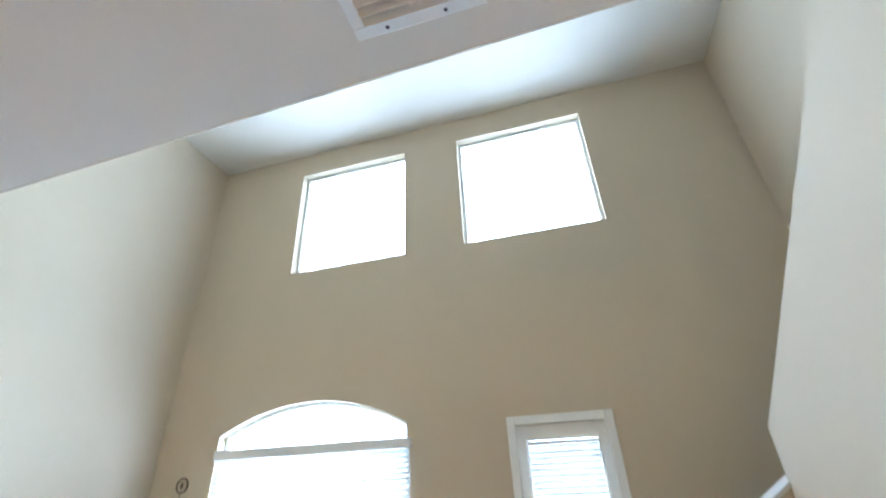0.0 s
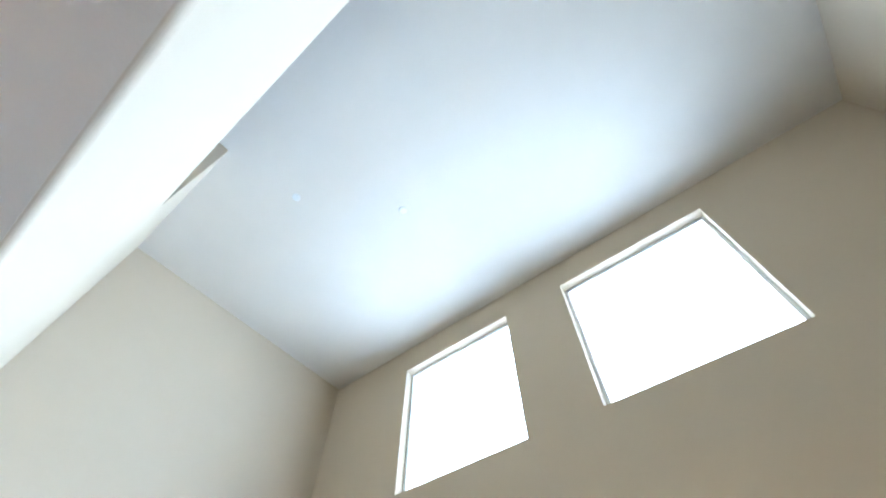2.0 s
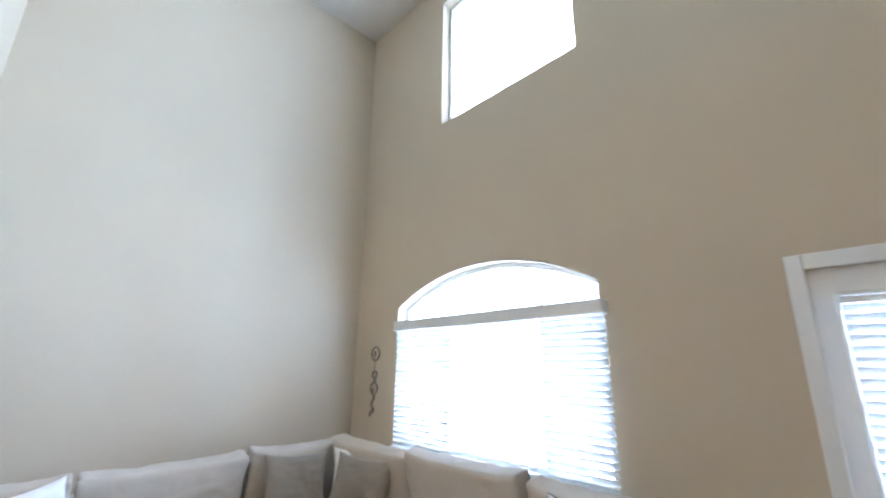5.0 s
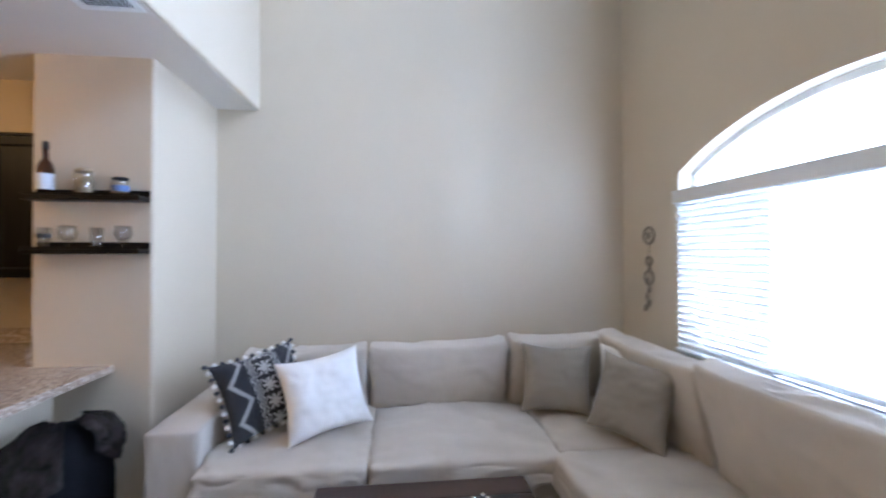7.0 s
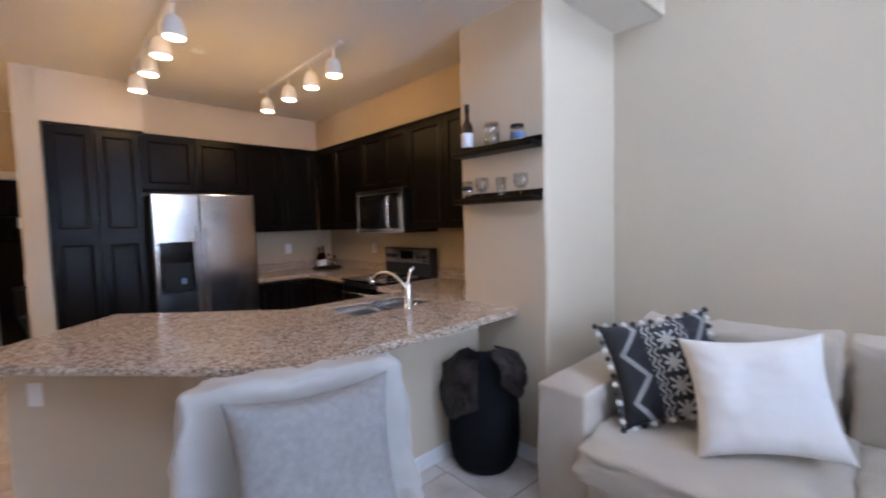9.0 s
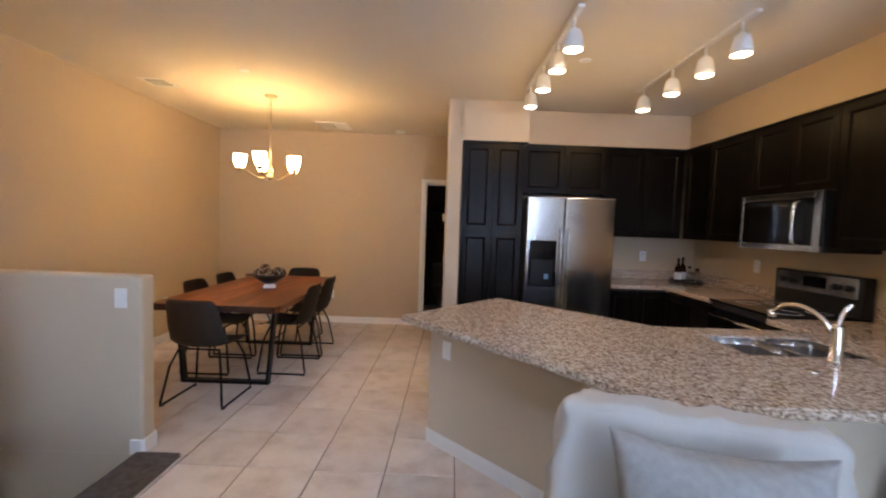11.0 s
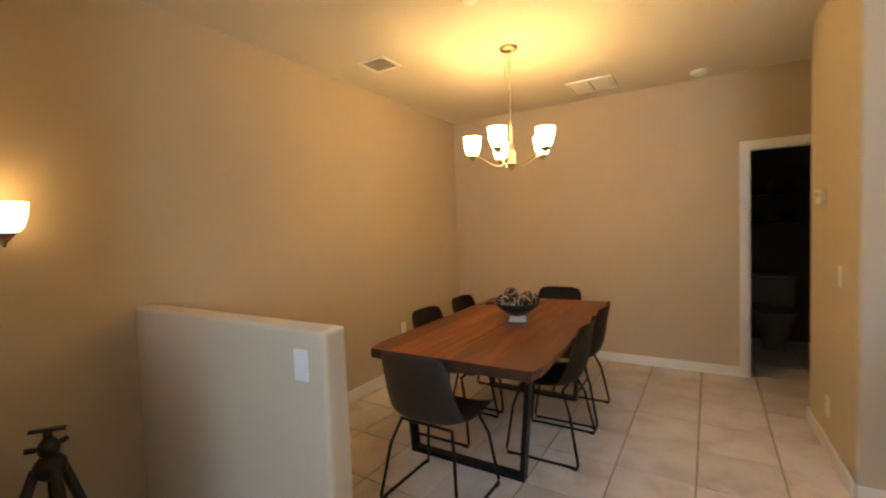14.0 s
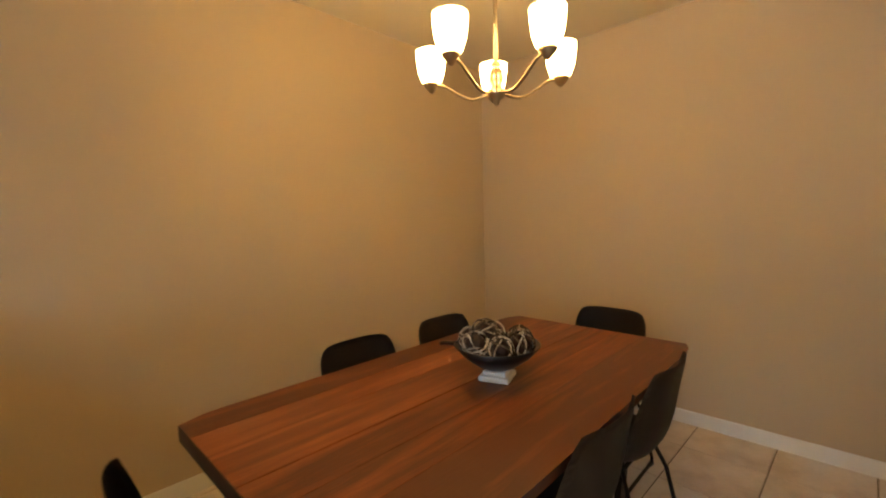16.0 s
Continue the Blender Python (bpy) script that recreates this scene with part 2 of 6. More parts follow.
# walls round the stairs: the one up along the east side, the half walls of the well going down
SX = 5.28
slope, zn, yn = 0.705, 1.82, -1.17
bm = bmesh.new()
pts = [(yn, 0.0), (yn, zn), (BULK, zn + slope * (yn - BULK)), (BULK, LOW), (-3.77, LOW), (-3.77, 0.0)]
lo, hi = [bm.verts.new((SX, y, z)) for y, z in pts], [bm.verts.new((SX + 0.12, y, z)) for y, z in pts]
bm.faces.new(lo)
bm.faces.new(hi[::-1])
for i in range(6):
    j = (i + 1) % 6
    bm.faces.new((lo[j], lo[i], hi[i], hi[j]))
setting("wall_stair", bm, WALL, "pale painted sloping stair wall beside the living room", "wall")
bm = bmesh.new()
bx(bm, SX + 0.12, EAST, -3.77, -3.62, -1.6, LOW)
setting("wall_under_stair", bm, WALL, "plain painted wall under the upper flight", "wall")
bm = bmesh.new()
bx(bm, 4.845, SX, -3.765, -3.62, 0, 1.055)
es = [e for e in bm.edges if (e.verts[0].co + e.verts[1].co).x / 2 < SX - 0.01 and (e.verts[0].co + e.verts[1].co).z / 2 > 0.01]
bmesh.ops.bevel(bm, geom=es, offset=0.02, segments=3, affect="EDGES", profile=0.5)
setting("half_wall_living", bm, WALL, "greige painted half wall at the stair head", "half wall")
bm = bmesh.new()
bx(bm, 4.83, EAST2, -4.915, -4.80, -1.6, 1.09)
es = [e for e in bm.edges if (e.verts[0].co + e.verts[1].co).x / 2 < EAST2 - 0.01 and (e.verts[0].co + e.verts[1].co).z / 2 > -1.59]
bmesh.ops.bevel(bm, geom=es, offset=0.018, segments=3, affect="EDGES", profile=0.5)
setting("half_wall_dining", bm, WALL, "greige painted half wall between stairwell and dining area", "half wall")

# floor slab (the stairwell is left open)
bm = bmesh.new()
bx(bm, -0.16, 4.85, -10.0, NT, -0.25, -0.006)
bx(bm, 4.85, EAST + 0.16, -3.765, NT, -0.25, -0.006)
bx(bm, 4.85, EAST2 + 0.12, -10.0, -4.90, -0.25, -0.006)
setting("floor", bm, GROUT, "grey-beige grout bed under square ceramic tiles", "floor")

# ---- more materials ----
def noise_chain(m):
    n, l = m.node_tree.nodes, m.node_tree.links
    return n, l, n["Principled BSDF"]


def ramp_node(n, stops):
    r = n.new("ShaderNodeValToRGB")
    e = r.color_ramp.elements
    while len(e) < len(stops):
        e.new(0.5)
    for k, (p, c) in zip(e, stops):
        k.position, k.color = p, (*c, 1)
    return r


def granite_material():
    m = bpy.data.materials.new("granite")
    m.use_nodes = True
    n, l, b = noise_chain(m)
    co = n.new("ShaderNodeTexCoord")
    a, c, v = n.new("ShaderNodeTexNoise"), n.new("ShaderNodeTexNoise"), n.new("ShaderNodeTexVoronoi")
    a.inputs["Scale"].default_value, a.inputs["Detail"].default_value = 75, 5
    c.inputs["Scale"].default_value = 6
    v.inputs["Scale"].default_value = 150
    for t in (a, c, v):
        l.new(co.outputs["Object"], t.inputs["Vector"])
    r = ramp_node(n, [(0.28, (0.06, 0.05, 0.05)), (0.40, (0.33, 0.235, 0.175)), (0.52, (0.53, 0.415, 0.31)), (0.64, (0.66, 0.575, 0.475)), (0.76, (0.42, 0.40, 0.40))])
    l.new(a.outputs["Fac"], r.inputs["Fac"])
    bw = n.new("ShaderNodeRGBToBW")
    l.new(v.outputs["Color"], bw.inputs["Color"])
    r2 = ramp_node(n, [(0.2, (0.25, 0.23, 0.22)), (0.4, (0.92, 0.9, 0.88)), (0.85, (1.2, 1.2, 1.2))])
    l.new(bw.outputs["Val"], r2.inputs["Fac"])
    mx = n.new("ShaderNodeMix")
    mx.data_type, mx.blend_type = "RGBA", "MULTIPLY"
    mx.inputs["Factor"].default_value = 0.75
    l.new(r.outputs["Color"], mx.inputs[6])
    l.new(r2.outputs["Color"], mx.inputs[7])
    l.new(mx.outputs[2], b.inputs["Base Color"])
    b.inputs["Roughness"].default_value = 0.12
    return m


def tile_material():
    m = bpy.data.materials.new("ceramic_tile")
    m.use_nodes = True
    n, l, b = noise_chain(m)
    co, info = n.new("ShaderNodeTexCoord"), n.new("ShaderNodeObjectInfo")
    add = n.new("ShaderNodeVectorMath")
    add.operation = "MULTIPLY_ADD"
    add.inputs[1].default_value = (40, 40, 40)
    l.new(info.outputs["Random"], add.inputs[0])
    l.new(co.outputs["Object"], add.inputs[2])
    a, c = n.new("ShaderNodeTexNoise"), n.new("ShaderNodeTexNoise")
    a.inputs["Scale"].default_value, a.inputs["Detail"].default_value = 5, 6
    c.inputs["Scale"].default_value, c.inputs["Detail"].default_value = 60, 4
    for t in (a, c):
        l.new(add.outputs[0], t.inputs["Vector"])
    r = ramp_node(n, [(0.30, (0.53, 0.44, 0.375)), (0.50, (0.66, 0.575, 0.505)), (0.72, (0.73, 0.66, 0.60))])
    l.new(a.outputs["Fac"], r.inputs["Fac"])
    mr = n.new("ShaderNodeMapRange")
    mr.inputs["To Min"].default_value, mr.inputs["To Max"].default_value = 0.9, 1.08
    l.new(info.outputs["Random"], mr.inputs["Value"])
    mr2 = n.new("ShaderNodeMapRange")
    mr2.inputs["To Min"].default_value, mr2.inputs["To Max"].default_value = 0.9, 1.1
    l.new(c.outputs["Fac"], mr2.inputs["Value"])
    mm = n.new("ShaderNodeMath")
    mm.operation = "MULTIPLY"
    l.new(mr.outputs[0], mm.inputs[0])
    l.new(mr2.outputs[0], mm.inputs[1])
    s = n.new("ShaderNodeVectorMath")
    s.operation = "SCALE"
    l.new(r.outputs["Color"], s.inputs[0])
    l.new(mm.outputs[0], s.inputs["Scale"])
    l.new(s.outputs["Vector"], b.inputs["Base Color"])
    rr = n.new("ShaderNodeMapRange")
    rr.inputs["To Min"].default_value, rr.inputs["To Max"].default_value = 0.28, 0.5
    l.new(a.outputs["Fac"], rr.inputs["Value"])
    l.new(rr.outputs[0], b.inputs["Roughness"])
    bp = n.new("ShaderNodeBump")
    bp.inputs["Strength"].default_value, bp.inputs["Distance"].default_value = 0.15, 0.002
    l.new(c.outputs["Fac"], bp.inputs["Height"])
    l.new(bp.outputs["Normal"], b.inputs["Normal"])
    return m


def wood_material(name, dark, mid, light, along=(9, 0.9, 9), rough=0.4, random_shift=0.12):
    """Long-grained wood; the grain runs along y of the object."""
    m = bpy.data.materials.new(name)
    m.use_nodes = True
    n, l, b = noise_chain(m)
    co, info = n.new("ShaderNodeTexCoord"), n.new("ShaderNodeObjectInfo")
    sc = n.new("ShaderNodeVectorMath")
    sc.operation = "MULTIPLY"
    sc.inputs[1].default_value = along
    l.new(co.outputs["Object"], sc.inputs[0])
    add = n.new("ShaderNodeVectorMath")
    add.operation = "MULTIPLY_ADD"
    add.inputs[1].default_value = (31, 17, 23)
    l.new(info.outputs["Random"], add.inputs[0])
    l.new(sc.outputs[0], add.inputs[2])
    a, c = n.new("ShaderNodeTexNoise"), n.new("ShaderNodeTexNoise")
    a.inputs["Scale"].default_value, a.inputs["Detail"].default_value, a.inputs["Distortion"].default_value = 1.3, 8, 0.8
    c.inputs["Scale"].default_value, c.inputs["Detail"].default_value = 12, 4
    l.new(add.outputs[0], a.inputs["Vector"])
    l.new(add.outputs[0], c.inputs["Vector"])
    mm = n.new("ShaderNodeMath")
    mm.operation = "MULTIPLY_ADD"
    mm.inputs[1].default_value = 0.25
    l.new(c.outputs["Fac"], mm.inputs[0])
    l.new(a.outputs["Fac"], mm.inputs[2])
    sh = n.new("ShaderNodeMapRange")
    sh.inputs["To Min"].default_value, sh.inputs["To Max"].default_value = -random_shift - 0.12, random_shift - 0.12
    l.new(info.outputs["Random"], sh.inputs["Value"])
    ad = n.new("ShaderNodeMath")
    l.new(mm.outputs[0], ad.inputs[0])
    l.new(sh.outputs[0], ad.inputs[1])
    r = ramp_node(n, [(0.30, dark), (0.52, mid), (0.75, light)])
    l.new(ad.outputs[0], r.inputs["Fac"])
    l.new(r.outputs["Color"], b.inputs["Base Color"])
    b.inputs["Roughness"].default_value = rough
    b.inputs["Specular IOR Level"].default_value = 0.4
    bp = n.new("ShaderNodeBump")
    bp.inputs["Strength"].default_value, bp.inputs["Distance"].default_value = 0.2, 0.002
    l.new(c.outputs["Fac"], bp.inputs["Height"])
    l.new(bp.outputs["Normal"], b.inputs["Normal"])
    return m


def pattern_material():
    """Black cloth woven with pale zigzag bands and rows of small motifs, in the plane x, z of the pillow."""
    m = bpy.data.materials.new("woven_pattern")
    m.use_nodes = True
    n, l, b = noise_chain(m)
    co = n.new("ShaderNodeTexCoord")
    sp = n.new("ShaderNodeSeparateXYZ")
    l.new(co.outputs["Object"], sp.inputs[0])

    def op(kind, a, c=None, d=None):
        k = n.new("ShaderNodeMath")
        k.operation = kind
        for i, v in enumerate((a, c, d)):
            if v is None:
                continue
            if isinstance(v, (int, float)):
                k.inputs[i].default_value = v
            else:
                l.new(v, k.inputs[i])
        return k.outputs[0]

    x, z = sp.outputs["X"], sp.outputs["Z"]
    tri = op("ABSOLUTE", op("SUBTRACT", op("FRACT", op("MULTIPLY", z, 4.6)), 0.5))
    sway = op("MULTIPLY", op("SUBTRACT", tri, 0.25), 0.17)
    near = op("ABSOLUTE", op("SUBTRACT", op("ADD", x, 0.155), sway))
    far = op("ABSOLUTE", op("SUBTRACT", op("SUBTRACT", x, 0.185), sway))
    band = op("LESS_THAN", op("MINIMUM", near, far), 0.0135)
    # a column of stars between two columns of small hooks
    v = op("ABSOLUTE", op("SUBTRACT", op("FRACT", op("MULTIPLY", z, 9.5)), 0.5))
    w = op("ABSOLUTE", op("SUBTRACT", op("FRACT", op("ADD", op("MULTIPLY", x, 9.5), 0.36)), 0.5))
    rays = op("LESS_THAN", op("MINIMUM", op("MINIMUM", v, w), op("ABSOLUTE", op("SUBTRACT", v, w))), 0.075)
    star = op("MULTIPLY", rays, op("LESS_THAN", op("MAXIMUM", v, w), 0.40))
    mid = op("ABSOLUTE", op("SUBTRACT", x, 0.015))
    star = op("MULTIPLY", star, op("LESS_THAN", mid, 0.052))
    hv = op("ABSOLUTE", op("SUBTRACT", op("FRACT", op("MULTIPLY", z, 19.0)), 0.5))
    hw = op("FRACT", op("MULTIPLY", mid, 40.0))
    hook = op("LESS_THAN", op("ABSOLUTE", op("SUBTRACT", hv, op("MULTIPLY", hw, 0.5))), 0.10)
    hook = op("MULTIPLY", hook, op("LESS_THAN", op("ABSOLUTE", op("SUBTRACT", mid, 0.078)), 0.025))
    fine = op("LESS_THAN", op("FRACT", op("MULTIPLY", op("ADD", x, op("MULTIPLY", tri, 0.2)), 70)), 0.28)
    mask = op("MAXIMUM", op("MAXIMUM", op("MULTIPLY", band, 0.6), hook), star)
    lines = op("MULTIPLY", fine, 0.12)
    fac = op("MAXIMUM", mask, lines)
    r = ramp_node(n, [(0.0, (0.012, 0.013, 0.018)), (1.0, (0.52, 0.50, 0.48))])
    l.new(fac, r.inputs["Fac"])
    l.new(r.outputs["Color"], b.inputs["Base Color"])
    b.inputs["Roughness"].default_value = 0.95
    bp = n.new("ShaderNodeBump")
    bp.inputs["Strength"].default_value, bp.inputs["Distance"].default_value = 0.6, 0.003
    l.new(fac, bp.inputs["Height"])
    l.new(bp.outputs["Normal"], b.inputs["Normal"])
    return m


def steel_material(name, colour, rough, stretch=(160, 160, 1)):
    m = bpy.data.materials.new(name)
    m.use_nodes = True
    n, l, b = noise_chain(m)
    co, sc, a = n.new("ShaderNodeTexCoord"), n.new("ShaderNodeVectorMath"), n.new("ShaderNodeTexNoise")
    sc.operation = "MULTIPLY"
    sc.inputs[1].default_value = stretch
    l.new(co.outputs["Object"], sc.inputs[0])
    l.new(sc.outputs[0], a.inputs["Vector"])
    a.inputs["Scale"].default_value = 1.5
    w = n.new("ShaderNodeTexNoise")
    w.inputs["Scale"].default_value = 3.0
    l.new(co.outputs["Object"], w.inputs["Vector"])
    mr = n.new("ShaderNodeMapRange")
    mr.inputs["To Min"].default_value, mr.inputs["To Max"].default_value = rough - 0.02, rough + 0.03
    l.new(a.outputs["Fac"], mr.inputs["Value"])
    l.new(mr.outputs[0], b.inputs["Roughness"])
    b.inputs["Base Color"].default_value = (*colour, 1)
    b.inputs["Metallic"].default_value = 1.0
    bp = n.new("ShaderNodeBump")
    bp.inputs["Strength"].default_value, bp.inputs["Distance"].default_value = 0.16, 0.01
    l.new(w.outputs["Fac"], bp.inputs["Height"])
    l.new(bp.outputs["Normal"], b.inputs["Normal"])
    return m


def cloth(name, colour, vary=0.06):
    """Woven cloth with soft creases and a fine thread."""
    m = material(name, colour, 0.95, vary=vary, scale=7, fine=420, bump=0.4, relief=0.0012, spec=0.12)
    n, l, b = noise_chain(m)
    co, f = n.new("ShaderNodeTexCoord"), n.new("ShaderNodeTexNoise")
    sc = n.new("ShaderNodeVectorMath")
    sc.operation = "MULTIPLY"
    sc.inputs[1].default_value = (1.0, 1.3, 0.7)
    f.inputs["Scale"].default_value, f.inputs["Detail"].default_value, f.inputs["Distortion"].default_value = 2.4, 2.0, 1.0
    l.new(co.outputs["Object"], sc.inputs[0])
    l.new(sc.outputs[0], f.inputs["Vector"])
    bp = n.new("ShaderNodeBump")
    bp.inputs["Strength"].default_value, bp.inputs["Distance"].default_value = 0.35, 0.05
    l.new(f.outputs["Fac"], bp.inputs["Height"])
    old = b.inputs["Normal"].links[0].from_node
    l.new(bp.outputs["Normal"], old.inputs["Normal"])
    b.inputs["Sheen Weight"].default_value = 0.15
    return m


GRANITE, TILE = granite_material(), tile_material()
TABLEWOOD = wood_material("table_wood", (0.10, 0.025, 0.007), (0.20, 0.052, 0.013), (0.33, 0.10, 0.028), along=(11, 1.0, 11), rough=0.40, random_shift=0.2)
BARK = wood_material("table_edge_wood", (0.02, 0.008, 0.004), (0.045, 0.016, 0.008), (0.08, 0.03, 0.014), rough=0.6)
ESPRESSO = wood_material("espresso_wood", (0.003, 0.0024, 0.0022), (0.0055, 0.0043, 0.0037), (0.009, 0.007, 0.0058), along=(9, 9, 0.9), rough=0.30, random_shift=0.05)
ESPRESSO.node_tree.nodes["Principled BSDF"].inputs["Specular IOR Level"].default_value = 0.09
COFFEE = wood_material("coffee_table_wood", (0.018, 0.008, 0.006), (0.04, 0.018, 0.013), (0.07, 0.032, 0.022), rough=0.3)
LINEN = cloth("sofa_linen", (0.57, 0.50, 0.415))
WHITECLOTH = cloth("white_cotton", (0.85, 0.82, 0.775), 0.02)
SLIPCOVER = cloth("slipcover_cotton", (0.46, 0.435, 0.40), 0.04)
TAUPE = cloth("taupe_linen", (0.30, 0.262, 0.215), 0.08)
GREYCLOTH = material("grey_melange", (0.30, 0.285, 0.275), 0.95, vary=0.16, scale=45, fine=300, bump=0.6, relief=0.002, spec=0.15)
PATTERN = pattern_material()
PIPING = material("dark_piping", (0.05, 0.05, 0.055), 0.9)
LEATHER = material("dark_leather", (0.022, 0.015, 0.011), 0.48, vary=0.25, scale=12, fine=250, bump=0.35, relief=0.002)
BLACKMETAL = material("black_steel", (0.012, 0.012, 0.012), 0.42, metal=0.6, vary=0.15, fine=90, bump=0.1)
STEEL = steel_material("brushed_steel", (0.68, 0.67, 0.66), 0.15)
CHROME = steel_material("satin_chrome", (0.72, 0.71, 0.69), 0.12, (1, 1, 1))
NICKEL = steel_material("brushed_nickel", (0.45, 0.36, 0.24), 0.30, (1, 1, 60))
BLACKGLASS = material("black_glass", (0.006, 0.006, 0.007), 0.10, vary=0.05, bump=0, spec=0.3)
BLACKPLASTIC = material("black_plastic", (0.012, 0.012, 0.013), 0.35, vary=0.1, bump=0.05)
PLASTIC = material("white_plastic", (0.80, 0.79, 0.76), 0.35, vary=0.02, bump=0)
DARKVENT = material("vent_shadow", (0.10, 0.08, 0.07), 0.8)
VENT = material("vent_metal", (0.80, 0.78, 0.73), 0.45, vary=0.04)
SHADE = material("lit_glass_shade", (0.9, 0.85, 0.75), 0.35, vary=0.02, bump=0, emit=SHADE_GLOW, emit_colour=(1.0, 0.63, 0.22))
SCONCE_SHADE = material("lit_sconce_shade", (0.9, 0.85, 0.75), 0.35, vary=0.02, bump=0, emit=SCONCE_GLOW, emit_colour=(1.0, 0.62, 0.26))
BULB = material("lit_bulb", (0.9, 0.85, 0.75), 0.3, vary=0.01, bump=0, emit=BULB_GLOW, emit_colour=(1.0, 0.80, 0.52))
HEADWHITE = material("white_lamp_head", (0.80, 0.78, 0.75), 0.4, vary=0.02, bump=0)
CLEAR = bpy.data.materials.new("clear_glass")
CLEAR.use_nodes = True
_n, _l = CLEAR.node_tree.nodes, CLEAR.node_tree.links
_clear, _gloss, _mix = _n.new("ShaderNodeBsdfTransparent"), _n.new("ShaderNodeBsdfGlossy"), _n.new("ShaderNodeMixShader")
_clear.inputs["Color"].default_value = (0.93, 0.94, 0.94, 1)
_gloss.inputs["Roughness"].default_value = 0.03
_mix.inputs[0].default_value = 0.14
_l.new(_clear.outputs[0], _mix.inputs[1])
_l.new(_gloss.outputs[0], _mix.inputs[2])
_l.new(_mix.outputs[0], _n["Material Output"].inputs["Surface"])
BROWNGLASS = glass("dark_bottle_glass", (0.10, 0.03, 0.02))
PAPER = material("paper_label", (0.72, 0.72, 0.72), 0.7, vary=0.06)
BLUELABEL = material("blue_label", (0.10, 0.15, 0.28), 0.6, vary=0.2, scale=30)
STONES = material("pebble_fill", (0.30, 0.22, 0.13), 0.8, vary=0.6, scale=60, fine=120, bump=0.8, relief=0.01)
BLACKCLOTH = material("black_velvet", (0.008, 0.008, 0.010), 0.95, vary=0.2, fine=200, bump=0.3, spec=0.1)
FUR = material("dark_fur", (0.045, 0.034, 0.034), 0.22, vary=0.7, scale=14, fine=70, bump=0.8, relief=0.010, spec=0.9)
VINE = wood_material("vine_strip", (0.02, 0.012, 0.007), (0.13, 0.09, 0.055), (0.55, 0.48, 0.38), along=(20, 20, 20), rough=0.7, random_shift=0.3)
SHELL = material("shell", (0.23, 0.19, 0.155), 0.6, vary=0.25, scale=30)
BACKDROP = bpy.data.materials.new("bright_outdoors")
BACKDROP.use_nodes = True
_n, _l = BACKDROP.node_tree.nodes, BACKDROP.node_tree.links
_b = _n["Principled BSDF"]
_b.inputs["Base Color"].default_value = (0.5, 0.5, 0.5, 1)
_b.inputs["Emission Color"].default_value = (0.90, 0.96, 1.0, 1)
_b.inputs["Emission Strength"].default_value = OUTDOORS


# ---- shape helpers ----
def soft_box(w, d, h, r=0.06, n=12, crown=0.03, wrinkle=0.006, seed=0.0, sag=0.0, hem=0.0):
    """A stuffed cushion: a rounded box with a crowned top and uneven, creased cloth. Its base centre is the origin."""
    bm = bmesh.new()
    bmesh.ops.create_cube(bm, size=2.0)
    bmesh.ops.subdivide_edges(bm, edges=bm.edges[:], cuts=n, use_grid_fill=True)
    for v in bm.verts:
        p = v.co.copy()
        for k in range(3):
            p[k] = math.copysign(1 - (1 - min(1.0, abs(p[k]))) ** 1.45, p[k])
        q = Vector((p.x * w / 2, p.y * d / 2, p.z * h / 2))
        inner = Vector((max(-w / 2 + r, min(w / 2 - r, q.x)), max(-d / 2 + r, min(d / 2 - r, q.y)), max(-h / 2 + r * 0.9, min(h / 2 - r * 0.9, q.z))))
        off = q - inner
        if off.length > 1e-6:
            q = inner + off.normalized() * min(off.length, r)
        top = max(0.0, p.z)
        q.z += crown * (1 - p.x ** 2) * (1 - p.y ** 2) * top - sag * (1 - abs(p.x)) * top
        k = noise.noise(Vector((q.x * 5 + seed, q.y * 5, q.z * 5))) + 0.5 * noise.noise(Vector((q.x * 16, q.y * 7 + seed, q.z * 14)))
        # long creases that wander across the cloth
        a, b = q.x * 0.8 + q.y * 0.6, q.y * 0.8 - q.x * 0.6
        warp = 0.35 * noise.noise(Vector((q.x * 2 + seed, q.y * 2, q.z * 2)))
        ridge = max(0.0, 1 - 6 * abs(noise.noise(Vector((a * 1.5 + seed * 1.7, b * 4.2 + warp - seed, q.z * 3.5))))) ** 1.5
        ridge -= 0.8 * max(0.0, 1 - 7 * abs(noise.noise(Vector((b * 2.1 - seed, a * 5.5 + warp + seed, q.z * 5))))) ** 1.5
        nrm = p.normalized()
        q += nrm * wrinkle * (0.8 * k + 0.8 * ridge)
        # slack cloth that hangs in waves along the lower edge
        low = max(0.0, -p.z)
        q.z += hem * low * (noise.noise(Vector((q.x * 4 + seed, q.y * 4, 1.7))) + 0.5 * noise.noise(Vector((q.x * 13, q.y * 13 + seed, 5.1))))
        v.co = q + Vector((0, 0, h / 2))
    return bm


